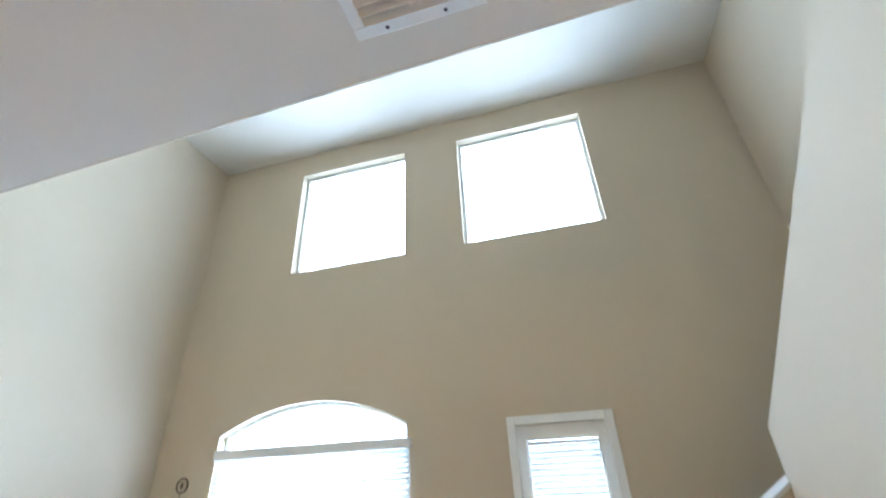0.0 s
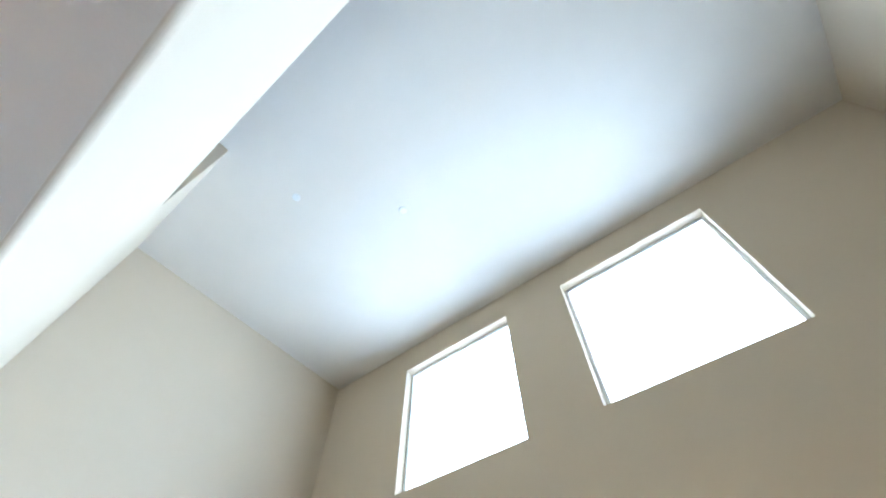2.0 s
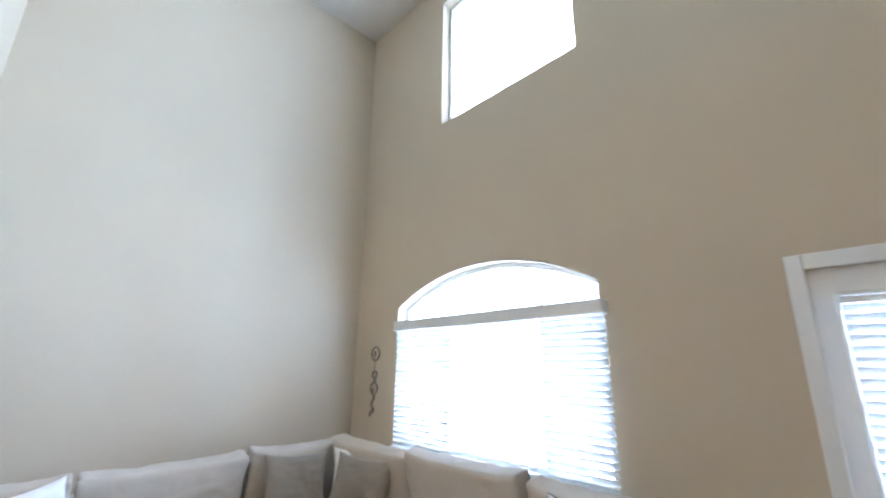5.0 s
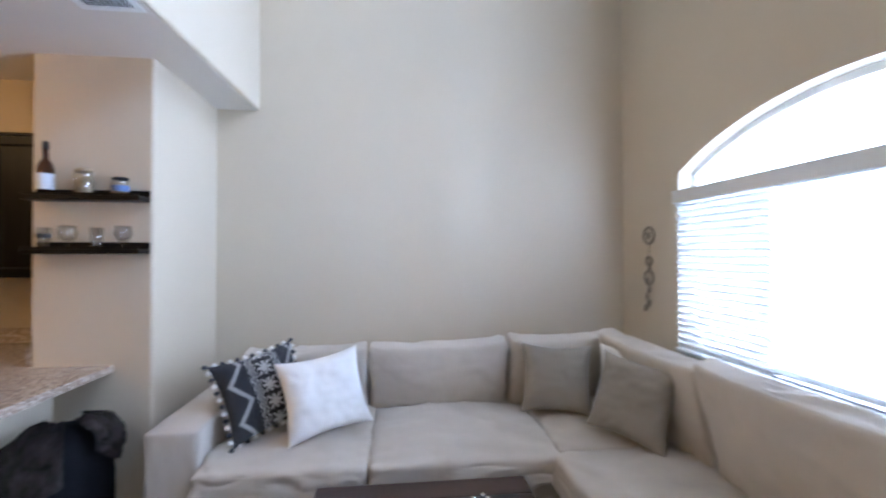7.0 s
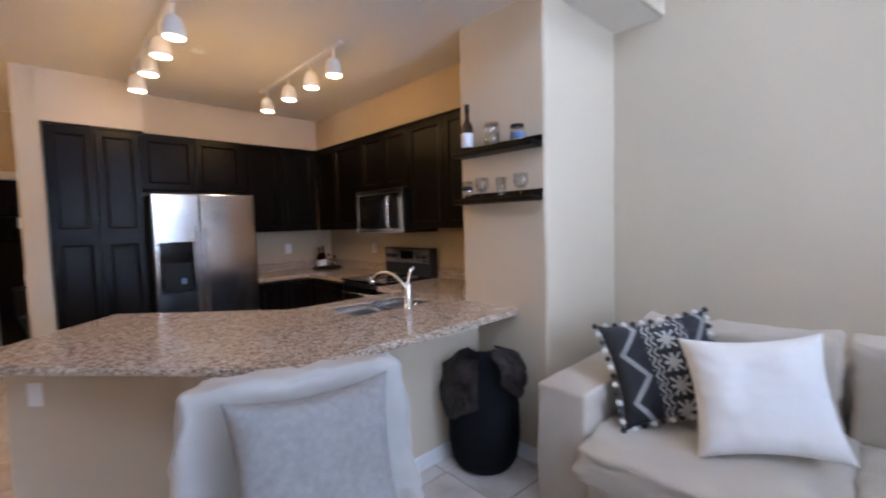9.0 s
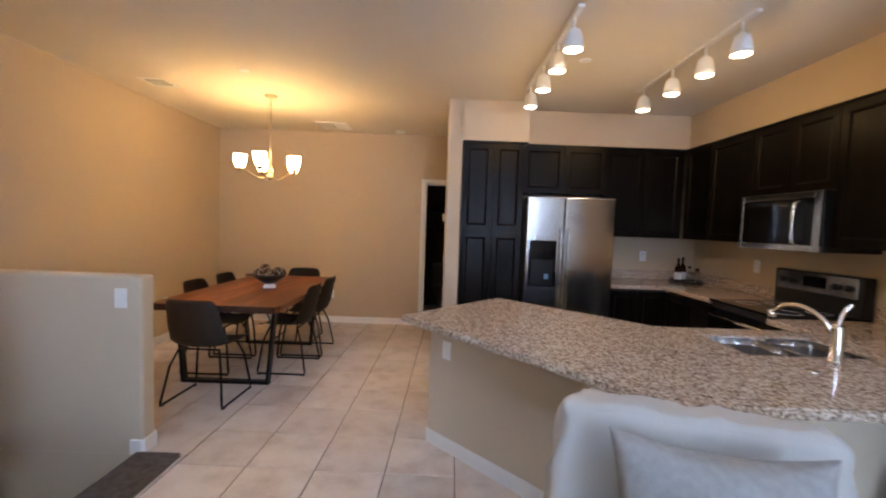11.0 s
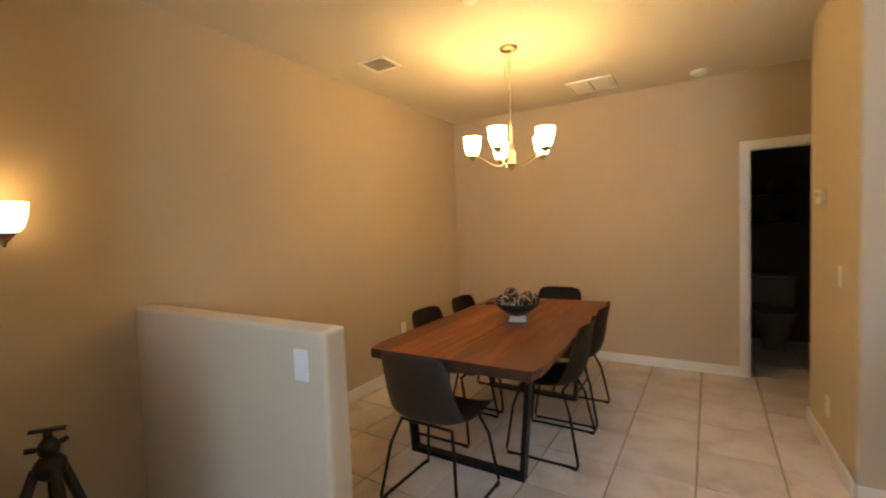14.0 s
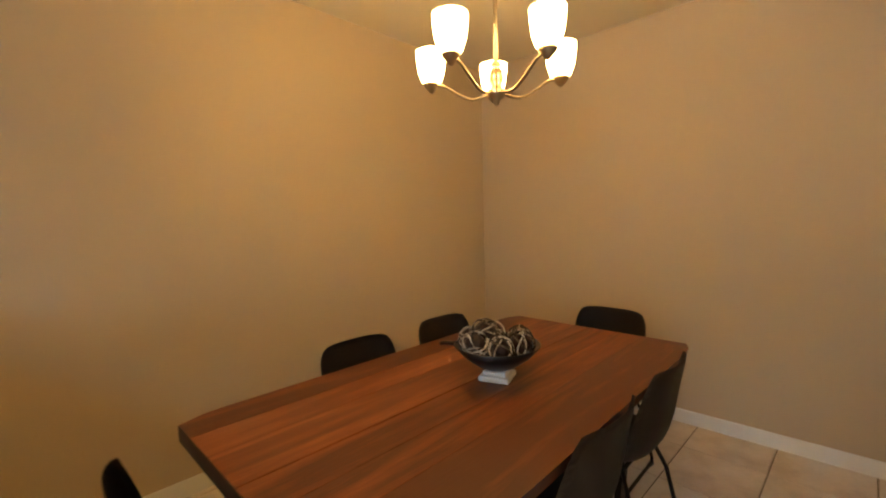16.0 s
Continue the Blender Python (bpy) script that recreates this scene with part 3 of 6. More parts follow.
def pillow_mesh(w, h, t, n=32, pinch=0.075, wrinkle=0.008, seed=0.0):
    """A throw pillow standing in the plane x, z, thick along y, with drawn-in sides and pointed corners. Base centre is the origin."""
    bm = bmesh.new()
    sides = []
    for s in (1, -1):
        grid = []
        for i in range(n + 1):
            row = []
            for j in range(n + 1):
                u, v = 2 * i / n - 1, 2 * j / n - 1
                x = u * w / 2 * (1 - pinch * (1 - v * v) * abs(u) ** 3 * 1.6)
                z = v * h / 2 * (1 - pinch * (1 - u * u) * abs(v) ** 3 * 1.6)
                f = max(0.0, (1 - u ** 4) * (1 - v ** 4)) ** 0.6
                k = noise.noise(Vector((u * 2.2 + seed, v * 2.2, s))) + 0.5 * noise.noise(Vector((u * 5 + seed, v * 6, s * 3)))
                # gathers that run in from the corners and seams
                rim_ = max(abs(u), abs(v))
                k += 1.3 * rim_ ** 3 * noise.noise(Vector((math.atan2(v, u) * 5 + seed, rim_ * 1.2, s)))
                row.append(bm.verts.new((x, s * (f * t / 2 + f * wrinkle * k * 1.6 + 0.003), z + h / 2)))
            grid.append(row)
        for i in range(n):
            for j in range(n):
                bm.faces.new((grid[i][j], grid[i + 1][j], grid[i + 1][j + 1], grid[i][j + 1]))
        sides.append(grid)
    a, b = sides
    rim = [(i, 0) for i in range(n)] + [(n, j) for j in range(n)] + [(i, n) for i in range(n, 0, -1)] + [(0, j) for j in range(n, 0, -1)]
    for k in range(len(rim)):
        (i, j), (p, q) = rim[k], rim[(k + 1) % len(rim)]
        bm.faces.new((a[i][j], a[p][q], b[p][q], b[i][j]))
    return bm


def lathe(profile, seg=28, cap=True):
    """A turned shape from (radius, height) pairs, bottom to top."""
    bm = bmesh.new()
    rings = [[bm.verts.new((r * math.cos(2 * math.pi * k / seg), r * math.sin(2 * math.pi * k / seg), z)) for k in range(seg)] for r, z in profile]
    for a, b in zip(rings, rings[1:]):
        for k in range(seg):
            bm.faces.new((a[k], a[(k + 1) % seg], b[(k + 1) % seg], b[k]))
    if cap:
        bm.faces.new(rings[0][::-1])
        bm.faces.new(rings[-1])
    return bm


def tube(bm, pts, r, seg=8, closed=False):
    """A round bar along a line of points."""
    pts = [Vector(p) for p in pts]
    rings, n = [], len(pts)
    up = Vector((0.13, 0.31, 0.94)).normalized()
    for i, p in enumerate(pts):
        a = pts[(i - 1) % n] if closed or i else p
        b = pts[(i + 1) % n] if closed or i < n - 1 else p
        t = (b - a).normalized()
        s = t.cross(up)
        s = s.normalized() if s.length > 1e-4 else Vector((1, 0, 0))
        q = t.cross(s).normalized()
        rings.append([bm.verts.new(p + r * (math.cos(2 * math.pi * k / seg) * s + math.sin(2 * math.pi * k / seg) * q)) for k in range(seg)])
    last = n if closed else n - 1
    for i in range(last):
        a, b = rings[i], rings[(i + 1) % n]
        for k in range(seg):
            bm.faces.new((a[k], a[(k + 1) % seg], b[(k + 1) % seg], b[k]))
    if not closed:
        bm.faces.new(rings[0][::-1])
        bm.faces.new(rings[-1])
    return bm


def curve_pts(ctrl, n=8):
    """A smooth line through the given points."""
    c = [Vector(p) for p in ctrl]
    c = [c[0] * 2 - c[1], *c, c[-1] * 2 - c[-2]]
    out = []
    for i in range(1, len(c) - 2):
        for k in range(n):
            t = k / n
            p0, p1, p2, p3 = c[i - 1], c[i], c[i + 1], c[i + 2]
            out.append(0.5 * (2 * p1 + (p2 - p0) * t + (2 * p0 - 5 * p1 + 4 * p2 - p3) * t * t + (3 * p1 - p0 - 3 * p2 + p3) * t ** 3))
    out.append(c[-2])
    return out


def lathe_part(name, profile, mat, parent, at=(0, 0, 0), label="", seg=28, cap=True):
    return part(name, lathe(profile, seg, cap), mat, parent, label, True, Matrix.Translation(at))


def tube_part(name, pts, r, mat, parent, label="", seg=8, closed=False):
    return part(name, tube(bmesh.new(), pts, r, seg, closed), mat, parent, label, True)

# ---- windows, doors, trim ----
bm = bmesh.new()
bx(bm, -40, 45, 9.0, 9.1, -6, 40)
bd = setting("backdrop", bm, BACKDROP, "bright overexposed daylight beyond the windows", "backdrop")
bm = bmesh.new()
bx(bm, -60, 60, NT + 0.05, 60, -3.2, -3.0)
setting("ground", bm, material("outdoor_paving", (0.45, 0.42, 0.38), 0.9, vary=0.15), "pale sunlit paving outside the house", "ground")


def pane(parent, x0, x1, y, z0, z1):
    bm = bmesh.new()
    bx(bm, x0, x1, y, y + 0.006, z0, z1)
    ob = part("pane", bm, GLASS, parent, "clear window glass")
    ob.visible_shadow = False
    return ob


def clerestory(name, x0, x1):
    w = tagged(new(name), "square fixed clerestory window with white frame", "window", kind="structure")
    f = 0.035
    for nm, d in (("window_frame", (x0, x1, 0.10, 0.15, WZ1 - f, WZ1)), ("window_frame", (x0, x1, 0.10, 0.15, WZ0, WZ0 + f)),
                  ("window_frame", (x0, x0 + f, 0.10, 0.15, WZ0 + f, WZ1 - f)), ("window_frame", (x1 - f, x1, 0.10, 0.15, WZ0 + f, WZ1 - f))):
        box_part(nm, d, TRIM, w)
    pane(w, x0 + f, x1 - f, 0.12, WZ0 + f, WZ1 - f)


clerestory("window_1", *WA)
clerestory("window_2", *WB)

win = tagged(new("window_3"), "wide arched window with white frame and blinds", "window", kind="structure")
f = 0.04
bm = bmesh.new()
for i in range(SEG):
    xa, xb = AX0 + (AX1 - AX0) * i / SEG, AX0 + (AX1 - AX0) * (i + 1) / SEG
    za, zb = arch_z(xa), arch_z(xb)
    v = [bm.verts.new(p) for p in ((xa, 0.10, za - f), (xb, 0.10, zb - f), (xb, 0.15, zb - f), (xa, 0.15, za - f), (xa, 0.10, za), (xb, 0.10, zb), (xb, 0.15, zb), (xa, 0.15, za))]
    for q in ((3, 2, 1, 0), (4, 5, 6, 7), (0, 1, 5, 4), (2, 3, 7, 6)):
        bm.faces.new([v[k] for k in q])
part("window_frame", bm, TRIM, win, "curved white frame head")
box_part("window_frame", (AX0, AX0 + f, 0.10, 0.15, ABOT, ASPR - 0.03), TRIM, win)
box_part("window_frame", (AX1 - f, AX1, 0.10, 0.15, ABOT, ASPR - 0.03), TRIM, win)
box_part("window_frame", (AX0 + f, AX1 - f, 0.10, 0.15, ABOT, ABOT + f), TRIM, win)
for mx in (1.50, 2.30):
    box_part("mullion", (mx - 0.02, mx + 0.02, 0.105, 0.145, ABOT + f, 1.90), TRIM, win)
box_part("mullion", (2.29, 2.305, 0.11, 0.14, 1.94, 2.31), TRIM, win)
box_part("transom", (AX0 + f, AX1 - f, 0.10, 0.15, 1.90, 1.94), TRIM, win)
box_part("window_sill", (AX0 - 0.01, AX1 + 0.01, -0.025, 0.10, ABOT - 0.022, ABOT), TRIM, win)
bm = bmesh.new()
poly = [(AX0 + f, ABOT + f), (AX1 - f, ABOT + f)] + [(x, arch_z(x) - f) for x in [AX1 - f - (AX1 - AX0 - 2 * f) * k / 20 for k in range(21)]]
lo, hi = [bm.verts.new((x, 0.124, z)) for x, z in poly], [bm.verts.new((x, 0.13, z)) for x, z in poly]
bm.faces.new(lo)
bm.faces.new(hi[::-1])
for i in range(len(poly)):
    j = (i + 1) % len(poly)
    bm.faces.new((lo[j], lo[i], hi[i], hi[j]))
part("pane", bm, GLASS, win, "clear window glass").visible_shadow = False


def blind(x0, x1, z0, z1, y, tilt, pitch, depth, label, group):
    b = thing("window_blind", label, "window blind", group=group)
    box_part("head_rail", (x0, x1, y - 0.025, y + 0.025, z1 - 0.03, z1), BLIND, b)
    box_part("bottom_rail", (x0, x1, y - 0.022, y + 0.022, z0, z0 + 0.018), BLIND, b)
    bm = bmesh.new()
    bx(bm, x0, x1, -0.0012, 0.0012, -depth / 2, depth / 2, Matrix.Rotation(radians(90 - tilt), 4, "X"))
    me = mesh("slat", bm, BLIND)
    k = z0 + 0.045
    while k < z1 - 0.04:
        o = new("slat", me)
        o.parent, o.location = b, (0, y, k)
        k += pitch
    for cx in (x0 + 0.08, x1 - 0.08):
        bm = bmesh.new()
        tube(bm, [(cx, y - 0.02, z0 + 0.01), (cx, y - 0.02, z1 - 0.02)], 0.0012, 5)
        part("cord", bm, BLIND, b)
    return b


box = thing("blind_valance", "white painted valance box above the window blinds", "valance")
box_part("front_board", (0.765, 2.855, -0.075, -0.058, 1.905, 1.995), TRIM, box, r=0.006, seg=2)
box_part("top_board", (0.765, 2.855, -0.058, 0.0, 1.978, 1.992), TRIM, box)
for ex in (0.765, 2.838):
    box_part("end_board", (ex, ex + 0.017, -0.058, 0.0, 1.905, 1.978), TRIM, box)
blind(0.775, 1.515, 0.885, 1.93, -0.03, 52, 0.043, 0.05, "white slatted blind, nearly closed, over the side light", "window blinds")
blind(1.535, 2.36, 0.885, 1.93, -0.03, 4, 0.043, 0.05, "white slatted blind with its slats open", "window blinds")
blind(2.38, 2.845, 0.885, 1.93, -0.03, 52, 0.043, 0.05, "white slatted blind, nearly closed, over the side light", "window blinds")

door = tagged(new("door_1"), "white patio door with glass and a slatted blind", "door", kind="structure")
for d in ((DX0, 3.895, 0.02, 0.065, 0.01, 2.029), (4.47, DX1, 0.02, 0.065, 0.01, 2.029), (3.895, 4.47, 0.02, 0.065, 1.90, 2.029), (3.895, 4.47, 0.02, 0.065, 0.01, 0.30)):
    box_part("door_rail", d, TRIM, door, r=0.003)
pane(door, 3.895, 4.47, 0.045, 0.30, 1.90)
for d in ((3.88, 3.90, 0.008, 0.022, 0.29, 1.915), (4.465, 4.485, 0.008, 0.022, 0.29, 1.915), (3.90, 4.465, 0.008, 0.022, 1.895, 1.915), (3.90, 4.465, 0.008, 0.022, 0.29, 0.31)):
    box_part("glazing_bead", d, TRIM, door)
for d in ((3.735, DX0 + 0.004, -0.018, 0.0, 0, 2.10), (DX1 - 0.004, 4.627, -0.018, 0.0, 0, 2.10), (DX0 + 0.004, DX1 - 0.004, -0.018, 0.0, 2.026, 2.10)):
    box_part("door_casing", d, TRIM, door, r=0.006, seg=2)
lathe_part("door_knob", [(0.012, 0), (0.012, 0.03), (0.03, 0.04), (0.032, 0.06), (0.018, 0.07)], NICKEL, door, (4.53, 0.0, 1.0)).rotation_euler = (radians(90), 0, 0)
blind(3.90, 4.465, 0.33, 1.89, -0.012, 56, 0.043, 0.05, "white slatted blind hanging on the patio door", "window blinds")

cas = tagged(new("door_2"), "white painted casing of an open doorway", "doorway", kind="structure")
for d in ((DWX1, DWX1 + 0.062, SOUTH, SOUTH + 0.018, 0, 2.095), (DWX0 - 0.062, DWX0, SOUTH, SOUTH + 0.018, 0, 2.095), (DWX0, DWX1, SOUTH, SOUTH + 0.018, DWT, 2.095),
          (DWX1 - 0.018, DWX1, SOUTH - 0.12, SOUTH, 0, DWT), (DWX0, DWX0 + 0.018, SOUTH - 0.12, SOUTH, 0, DWT), (DWX0 + 0.018, DWX1 - 0.018, SOUTH - 0.12, SOUTH, DWT - 0.018, DWT)):
    box_part("door_casing", d, TRIM, cas, r=0.004, seg=2)


def baseboard(x0, y0, x1, y1, nx, ny, h=0.09, t=0.013, z=0.0):
    """A board along a wall's foot from one point to another, standing out towards (nx, ny)."""
    bm = bmesh.new()
    a = [(x0, y0), (x1, y1), (x1 + nx * t, y1 + ny * t), (x0 + nx * t, y0 + ny * t)]
    prism(bm, a, z, z + h)
    bmesh.ops.bevel(bm, geom=[e for e in bm.edges if min(v.co.z for v in e.verts) > z + h - 0.001], offset=0.004, segments=2, affect="EDGES")
    setting("baseboard", bm, TRIM, "white painted baseboard", "baseboard")


baseboard(0, -3.40, 0, 0, 1, 0)
baseboard(0, 0, 3.735, 0, 0, -1)
baseboard(4.627, 0, SX, 0, 0, -1)
baseboard(STUB_X, -3.93, STUB_X, -3.40, 1, 0)
baseboard(0, -3.40, STUB_X, -3.40, 0, 1)
baseboard(3.362, SOUTH, EAST2, SOUTH, 0, 1)
baseboard(EAST2, SOUTH, EAST2, -4.915, -1, 0)
baseboard(3.02, -7.55, 3.02, -6.55, 1, 0)
baseboard(2.868, -6.53, 3.02, -6.53, 0, 1)
baseboard(4.83, -4.915, EAST2, -4.915, 0, -1)
baseboard(4.83, -4.915, 4.83, -4.80, -1, 0)
baseboard(4.83, -4.80, 4.90, -4.80, 0, 1)
baseboard(EAST2, -4.787, EAST2, -3.77, -1, 0, 0.12, z=-0.54)
baseboard(5.39, -4.80, EAST2, -4.80, 0, 1, 0.12, z=-0.54)
baseboard(4.845, -3.765, 4.845, -3.62, -1, 0)
baseboard(4.845, -3.62, SX, -3.62, 0, 1)
baseboard(SX, -3.62, SX, yn, -1, 0)

# ---- stairs ----
RISE, RUN = 0.18, 0.265
st = tagged(new("stairs_down"), "carpeted steps going down between the half walls", "stairs", kind="structure")
box_part("landing_edge", (4.59, 4.862, -4.795, -3.77, 0.006, 0.018), CARPET, st, "brown carpet at the stair head", r=0.006)
for k in range(2):
    box_part("step", (4.853 + RUN * k, 4.853 + RUN * (k + 1), -4.80, -3.765, -1.5, -RISE * (k + 1)), CARPET, st, r=0.012, seg=2)
box_part("landing", (4.853 + RUN * 2, EAST2, -4.80, -3.765, -1.5, -RISE * 3), CARPET, st, r=0.0)
st = tagged(new("stairs_up"), "carpeted steps going up to the loft", "stairs", kind="structure")
box_part("landing", (SX + 0.12, EAST, -1.17, 0, 0, 0.87), CARPET, st, r=0.0)
for k in range(4):
    box_part("step", (SX + 0.12 - 0.26 * (k + 1), SX + 0.12 - 0.26 * k, -1.05, 0, 0, 0.87 - 0.174 * (k + 1)), CARPET, st, r=0.01)
for k in range(10):
    box_part("step", (SX + 0.12, EAST, -1.17 - 0.25 * (k + 1), -1.17 - 0.25 * k, 0.87 + 0.174 * k - 0.25, 0.87 + 0.174 * (k + 1)), CARPET, st, r=0.01)
bm = bmesh.new()
pts = [(SX + 0.12, 0), (SX + 0.12, 1.62), (4.35, 0.92), (4.35, 0)]
lo, hi = [bm.verts.new((x, -1.17, z)) for x, z in pts], [bm.verts.new((x, -1.055, z)) for x, z in pts]
bm.faces.new(lo)
bm.faces.new(hi[::-1])
for i in range(4):
    j = (i + 1) % 4
    bm.faces.new((lo[j], lo[i], hi[i], hi[j]))
setting("half_wall_lower_flight", bm, WALL, "painted half wall beside the lower steps", "half wall")
bm = bmesh.new()
v = [bm.verts.new(p) for p in ((SX + 0.12, -1.185, 1.622), (4.35, -1.185, 0.922), (4.35, -1.04, 0.922), (SX + 0.12, -1.04, 1.622), (SX + 0.12, -1.185, 1.645), (4.35, -1.185, 0.945), (4.35, -1.04, 0.945), (SX + 0.12, -1.04, 1.645))]
for q in ((3, 2, 1, 0), (4, 5, 6, 7), (0, 1, 5, 4), (1, 2, 6, 5), (2, 3, 7, 6), (3, 0, 4, 7)):
    bm.faces.new([v[k] for k in q])
setting("trim_cap", bm, TRIM, "white wooden cap on the half wall", "trim")
rail = thing("handrail", "white painted handrail on brackets in the stairwell", "handrail")
tube_part("rail", [(4.93, -3.835, 0.885), (5.3, -3.835, 0.64), (6.1, -3.835, 0.10)], 0.022, TRIM, rail, seg=12)
for hx in (5.1, 5.9):
    z = 0.885 - (hx - 4.93) * 0.665
    tube_part("bracket", curve_pts([(hx, -3.765, z - 0.07), (hx, -3.81, z - 0.065), (hx, -3.835, z - 0.02)], 5), 0.006, NICKEL, rail)

# ---- living room ----
sofa = thing("sectional_sofa", "L-shaped beige linen slipcovered sofa with loose cushions", "sofa")
SEAT, BASE = 0.45, 0.27
box_part("base", (0.06, 1.17, -3.02, -0.06, 0.03, BASE), LINEN, sofa, r=0.025, seg=3)
box_part("base", (1.17, 3.20, -1.06, -0.06, 0.03, BASE), LINEN, sofa, r=0.025, seg=3)
part("arm", soft_box(1.10, 0.27, 0.60, 0.022, 18, 0.008, 0.004, 1.0), LINEN, sofa, "", True, Matrix.Translation((0.61, -3.155, 0.025)))
part("arm", soft_box(0.27, 1.05, 0.60, 0.022, 18, 0.008, 0.004, 2.0), LINEN, sofa, "", True, Matrix.Translation((3.335, -0.585, 0.025)))
part("back", soft_box(0.20, 2.96, 0.70, 0.05, 12, 0.0, 0.004, 3.0), LINEN, sofa, "", True, Matrix.Translation((0.15, -1.54, 0.03)))
part("back", soft_box(2.96, 0.20, 0.70, 0.05, 12, 0.0, 0.004, 4.0), LINEN, sofa, "", True, Matrix.Translation((1.73, -0.16, 0.03)))
for k, (x0, x1, y0, y1) in enumerate(((0.26, 1.275, -3.015, -2.135), (0.26, 1.275, -2.13, -1.06), (0.26, 1.20, -1.055, -0.27), (1.205, 2.17, -1.12, -0.27), (2.175, 3.19, -1.12, -0.27))):
    part("seat_cushion", soft_box(x1 - x0 + 0.008, y1 - y0 + 0.004, SEAT - BASE - 0.005, 0.03, 34, 0.05, 0.021, k * 7.3, 0.0, 0.03), LINEN, sofa, "creased beige seat cushion", True, Matrix.Translation(((x0 + x1) / 2, (y0 + y1) / 2, BASE)))


def back_cushion(cx, cy, w, turn, seed, h=0.50, tip=0.0):
    bm = soft_box(w + 0.012, 0.13, h, 0.024, 28, 0.0, 0.014, seed)
    for v in bm.verts:
        fill = max(0.0, math.cos(v.co.x / w * 3.0)) ** 0.6 * max(0.0, math.sin(min(1.0, max(0.0, v.co.z / h)) * 3.1)) ** 0.6
        v.co.y -= 0.055 * fill * (1 if v.co.y < 0 else -0.6)
        ear = min(1.0, abs(v.co.x) / (w / 2))
        v.co.z += (0.022 * ear ** 4 - 0.012) * max(0.0, v.co.z / h - 0.5) * 2
        v.co.x *= 1 - 0.02 * math.sin(min(1.0, max(0.0, v.co.z / h)) * 3.1) * ear
        v.co.y += 0.010 * max(0.0, 0.4 - v.co.z / h) * math.sin(v.co.x * 38 + 2 * noise.noise(Vector((v.co.x * 6, seed, 0))))
    part("back_cushion", bm, LINEN, sofa, "plump beige back cushion", True, pose(cx, cy, SEAT - 0.01, 0, 0, turn) @ pose(0, 0, 0, 13, 0, 0) @ pose(0, 0, 0, 0, tip, 0))


back_cushion(0.355, -2.59, 0.80, 91.5, 11, 0.47, -1.2)
back_cushion(0.36, -1.665, 0.98, 88.5, 13, 0.49, -1.6)
back_cushion(0.355, -0.765, 0.77, 91, 17, 0.52, -0.8)
back_cushion(1.02, -0.315, 0.94, 2, 19, 0.56, 1.6)
back_cushion(2.05, -0.325, 0.98, -1.5, 23, 0.60, -1.2)
back_cushion(2.90, -0.315, 0.68, 0, 29, 0.58, 1.0)


POMPOM = []
for pm in (PIPING, WHITECLOTH):
    bm = bmesh.new()
    bmesh.ops.create_icosphere(bm, subdivisions=1, radius=0.016)
    for v in bm.verts:
        v.co *= 1 + 0.3 * noise.noise(v.co * 90)
    POMPOM.append(mesh("pompom", bm, pm))


def throw_pillow(label, x, y, z, face, lean, w, h, t, mat, seed, trim=None, roll=0):
    """face: the heading, in degrees from +x, to which the pillow shows its broad side."""
    p = thing("throw_pillow", label, "pillow", pose(x, y, z, 0, 0, face + 90) @ pose(0, 0, 0, -lean, 0, 0) @ pose(0, 0, 0, 0, roll, 0))
    part("cover", pillow_mesh(w, h, t, seed=seed), mat, p, "", True)
    if trim == "piping":
        pts, n = [], 24
        for a, b in (((-1, -1), (1, -1)), ((1, -1), (1, 1)), ((1, 1), (-1, 1)), ((-1, 1), (-1, -1))):
            for k in range(n):
                u, v = a[0] + (b[0] - a[0]) * k / n, a[1] + (b[1] - a[1]) * k / n
                pts.append((u * w / 2 * (1 - 0.08 * (1 - v * v) * abs(u) ** 3), 0, v * h / 2 * (1 - 0.08 * (1 - u * u) * abs(v) ** 3) + h / 2))
        part("piping", tube(bmesh.new(), pts, 0.0035, 6, True), PIPING, p, "dark piped seam", True)
    if trim == "pompoms":
        for e in range(4):
            for k in range(12):
                s = -1 + 2 * k / 12
                u, v = ((s, -1), (1, s), (-s, 1), (-1, -s))[e]
                o = new("pompom", POMPOM[k % 2])
                o.parent = p
                o.location = (u * w / 2 * (1 - 0.08 * (1 - v * v) * abs(u) ** 3) + 0.008 * (abs(u) == 1) * u, 0, v * h / 2 * (1 - 0.08 * (1 - u * u) * abs(v) ** 3) + h / 2)
    return p


throw_pillow("black and white woven pillow with zigzags and pompoms", 0.85, -2.70, 0.50, 40, 25, 0.53, 0.49, 0.15, PATTERN, 3.1, "pompoms", -9)
throw_pillow("plain white cotton throw pillow on the sofa", 0.96, -2.355, 0.495, 22, 22, 0.51, 0.48, 0.16, WHITECLOTH, 5.7, None, -7)
throw_pillow("taupe linen throw pillow in the sofa corner", 0.79, -0.92, 0.485, -20, 18, 0.47, 0.46, 0.15, TAUPE, 8.2)
throw_pillow("taupe linen throw pillow in the sofa corner", 1.22, -0.70, 0.49, -55, 18, 0.47, 0.47, 0.15, TAUPE, 9.9, None, 6)
throw_pillow("white cotton pillow tucked behind the taupe pillows", 0.96, -0.50, 0.49, -48, 12, 0.46, 0.46, 0.12, WHITECLOTH, 4.4)
throw_pillow("white pillow with dark piping on the sofa", 2.92, -0.70, 0.47, -80, 18, 0.50, 0.52, 0.15, WHITECLOTH, 2.3, "piping", 10)

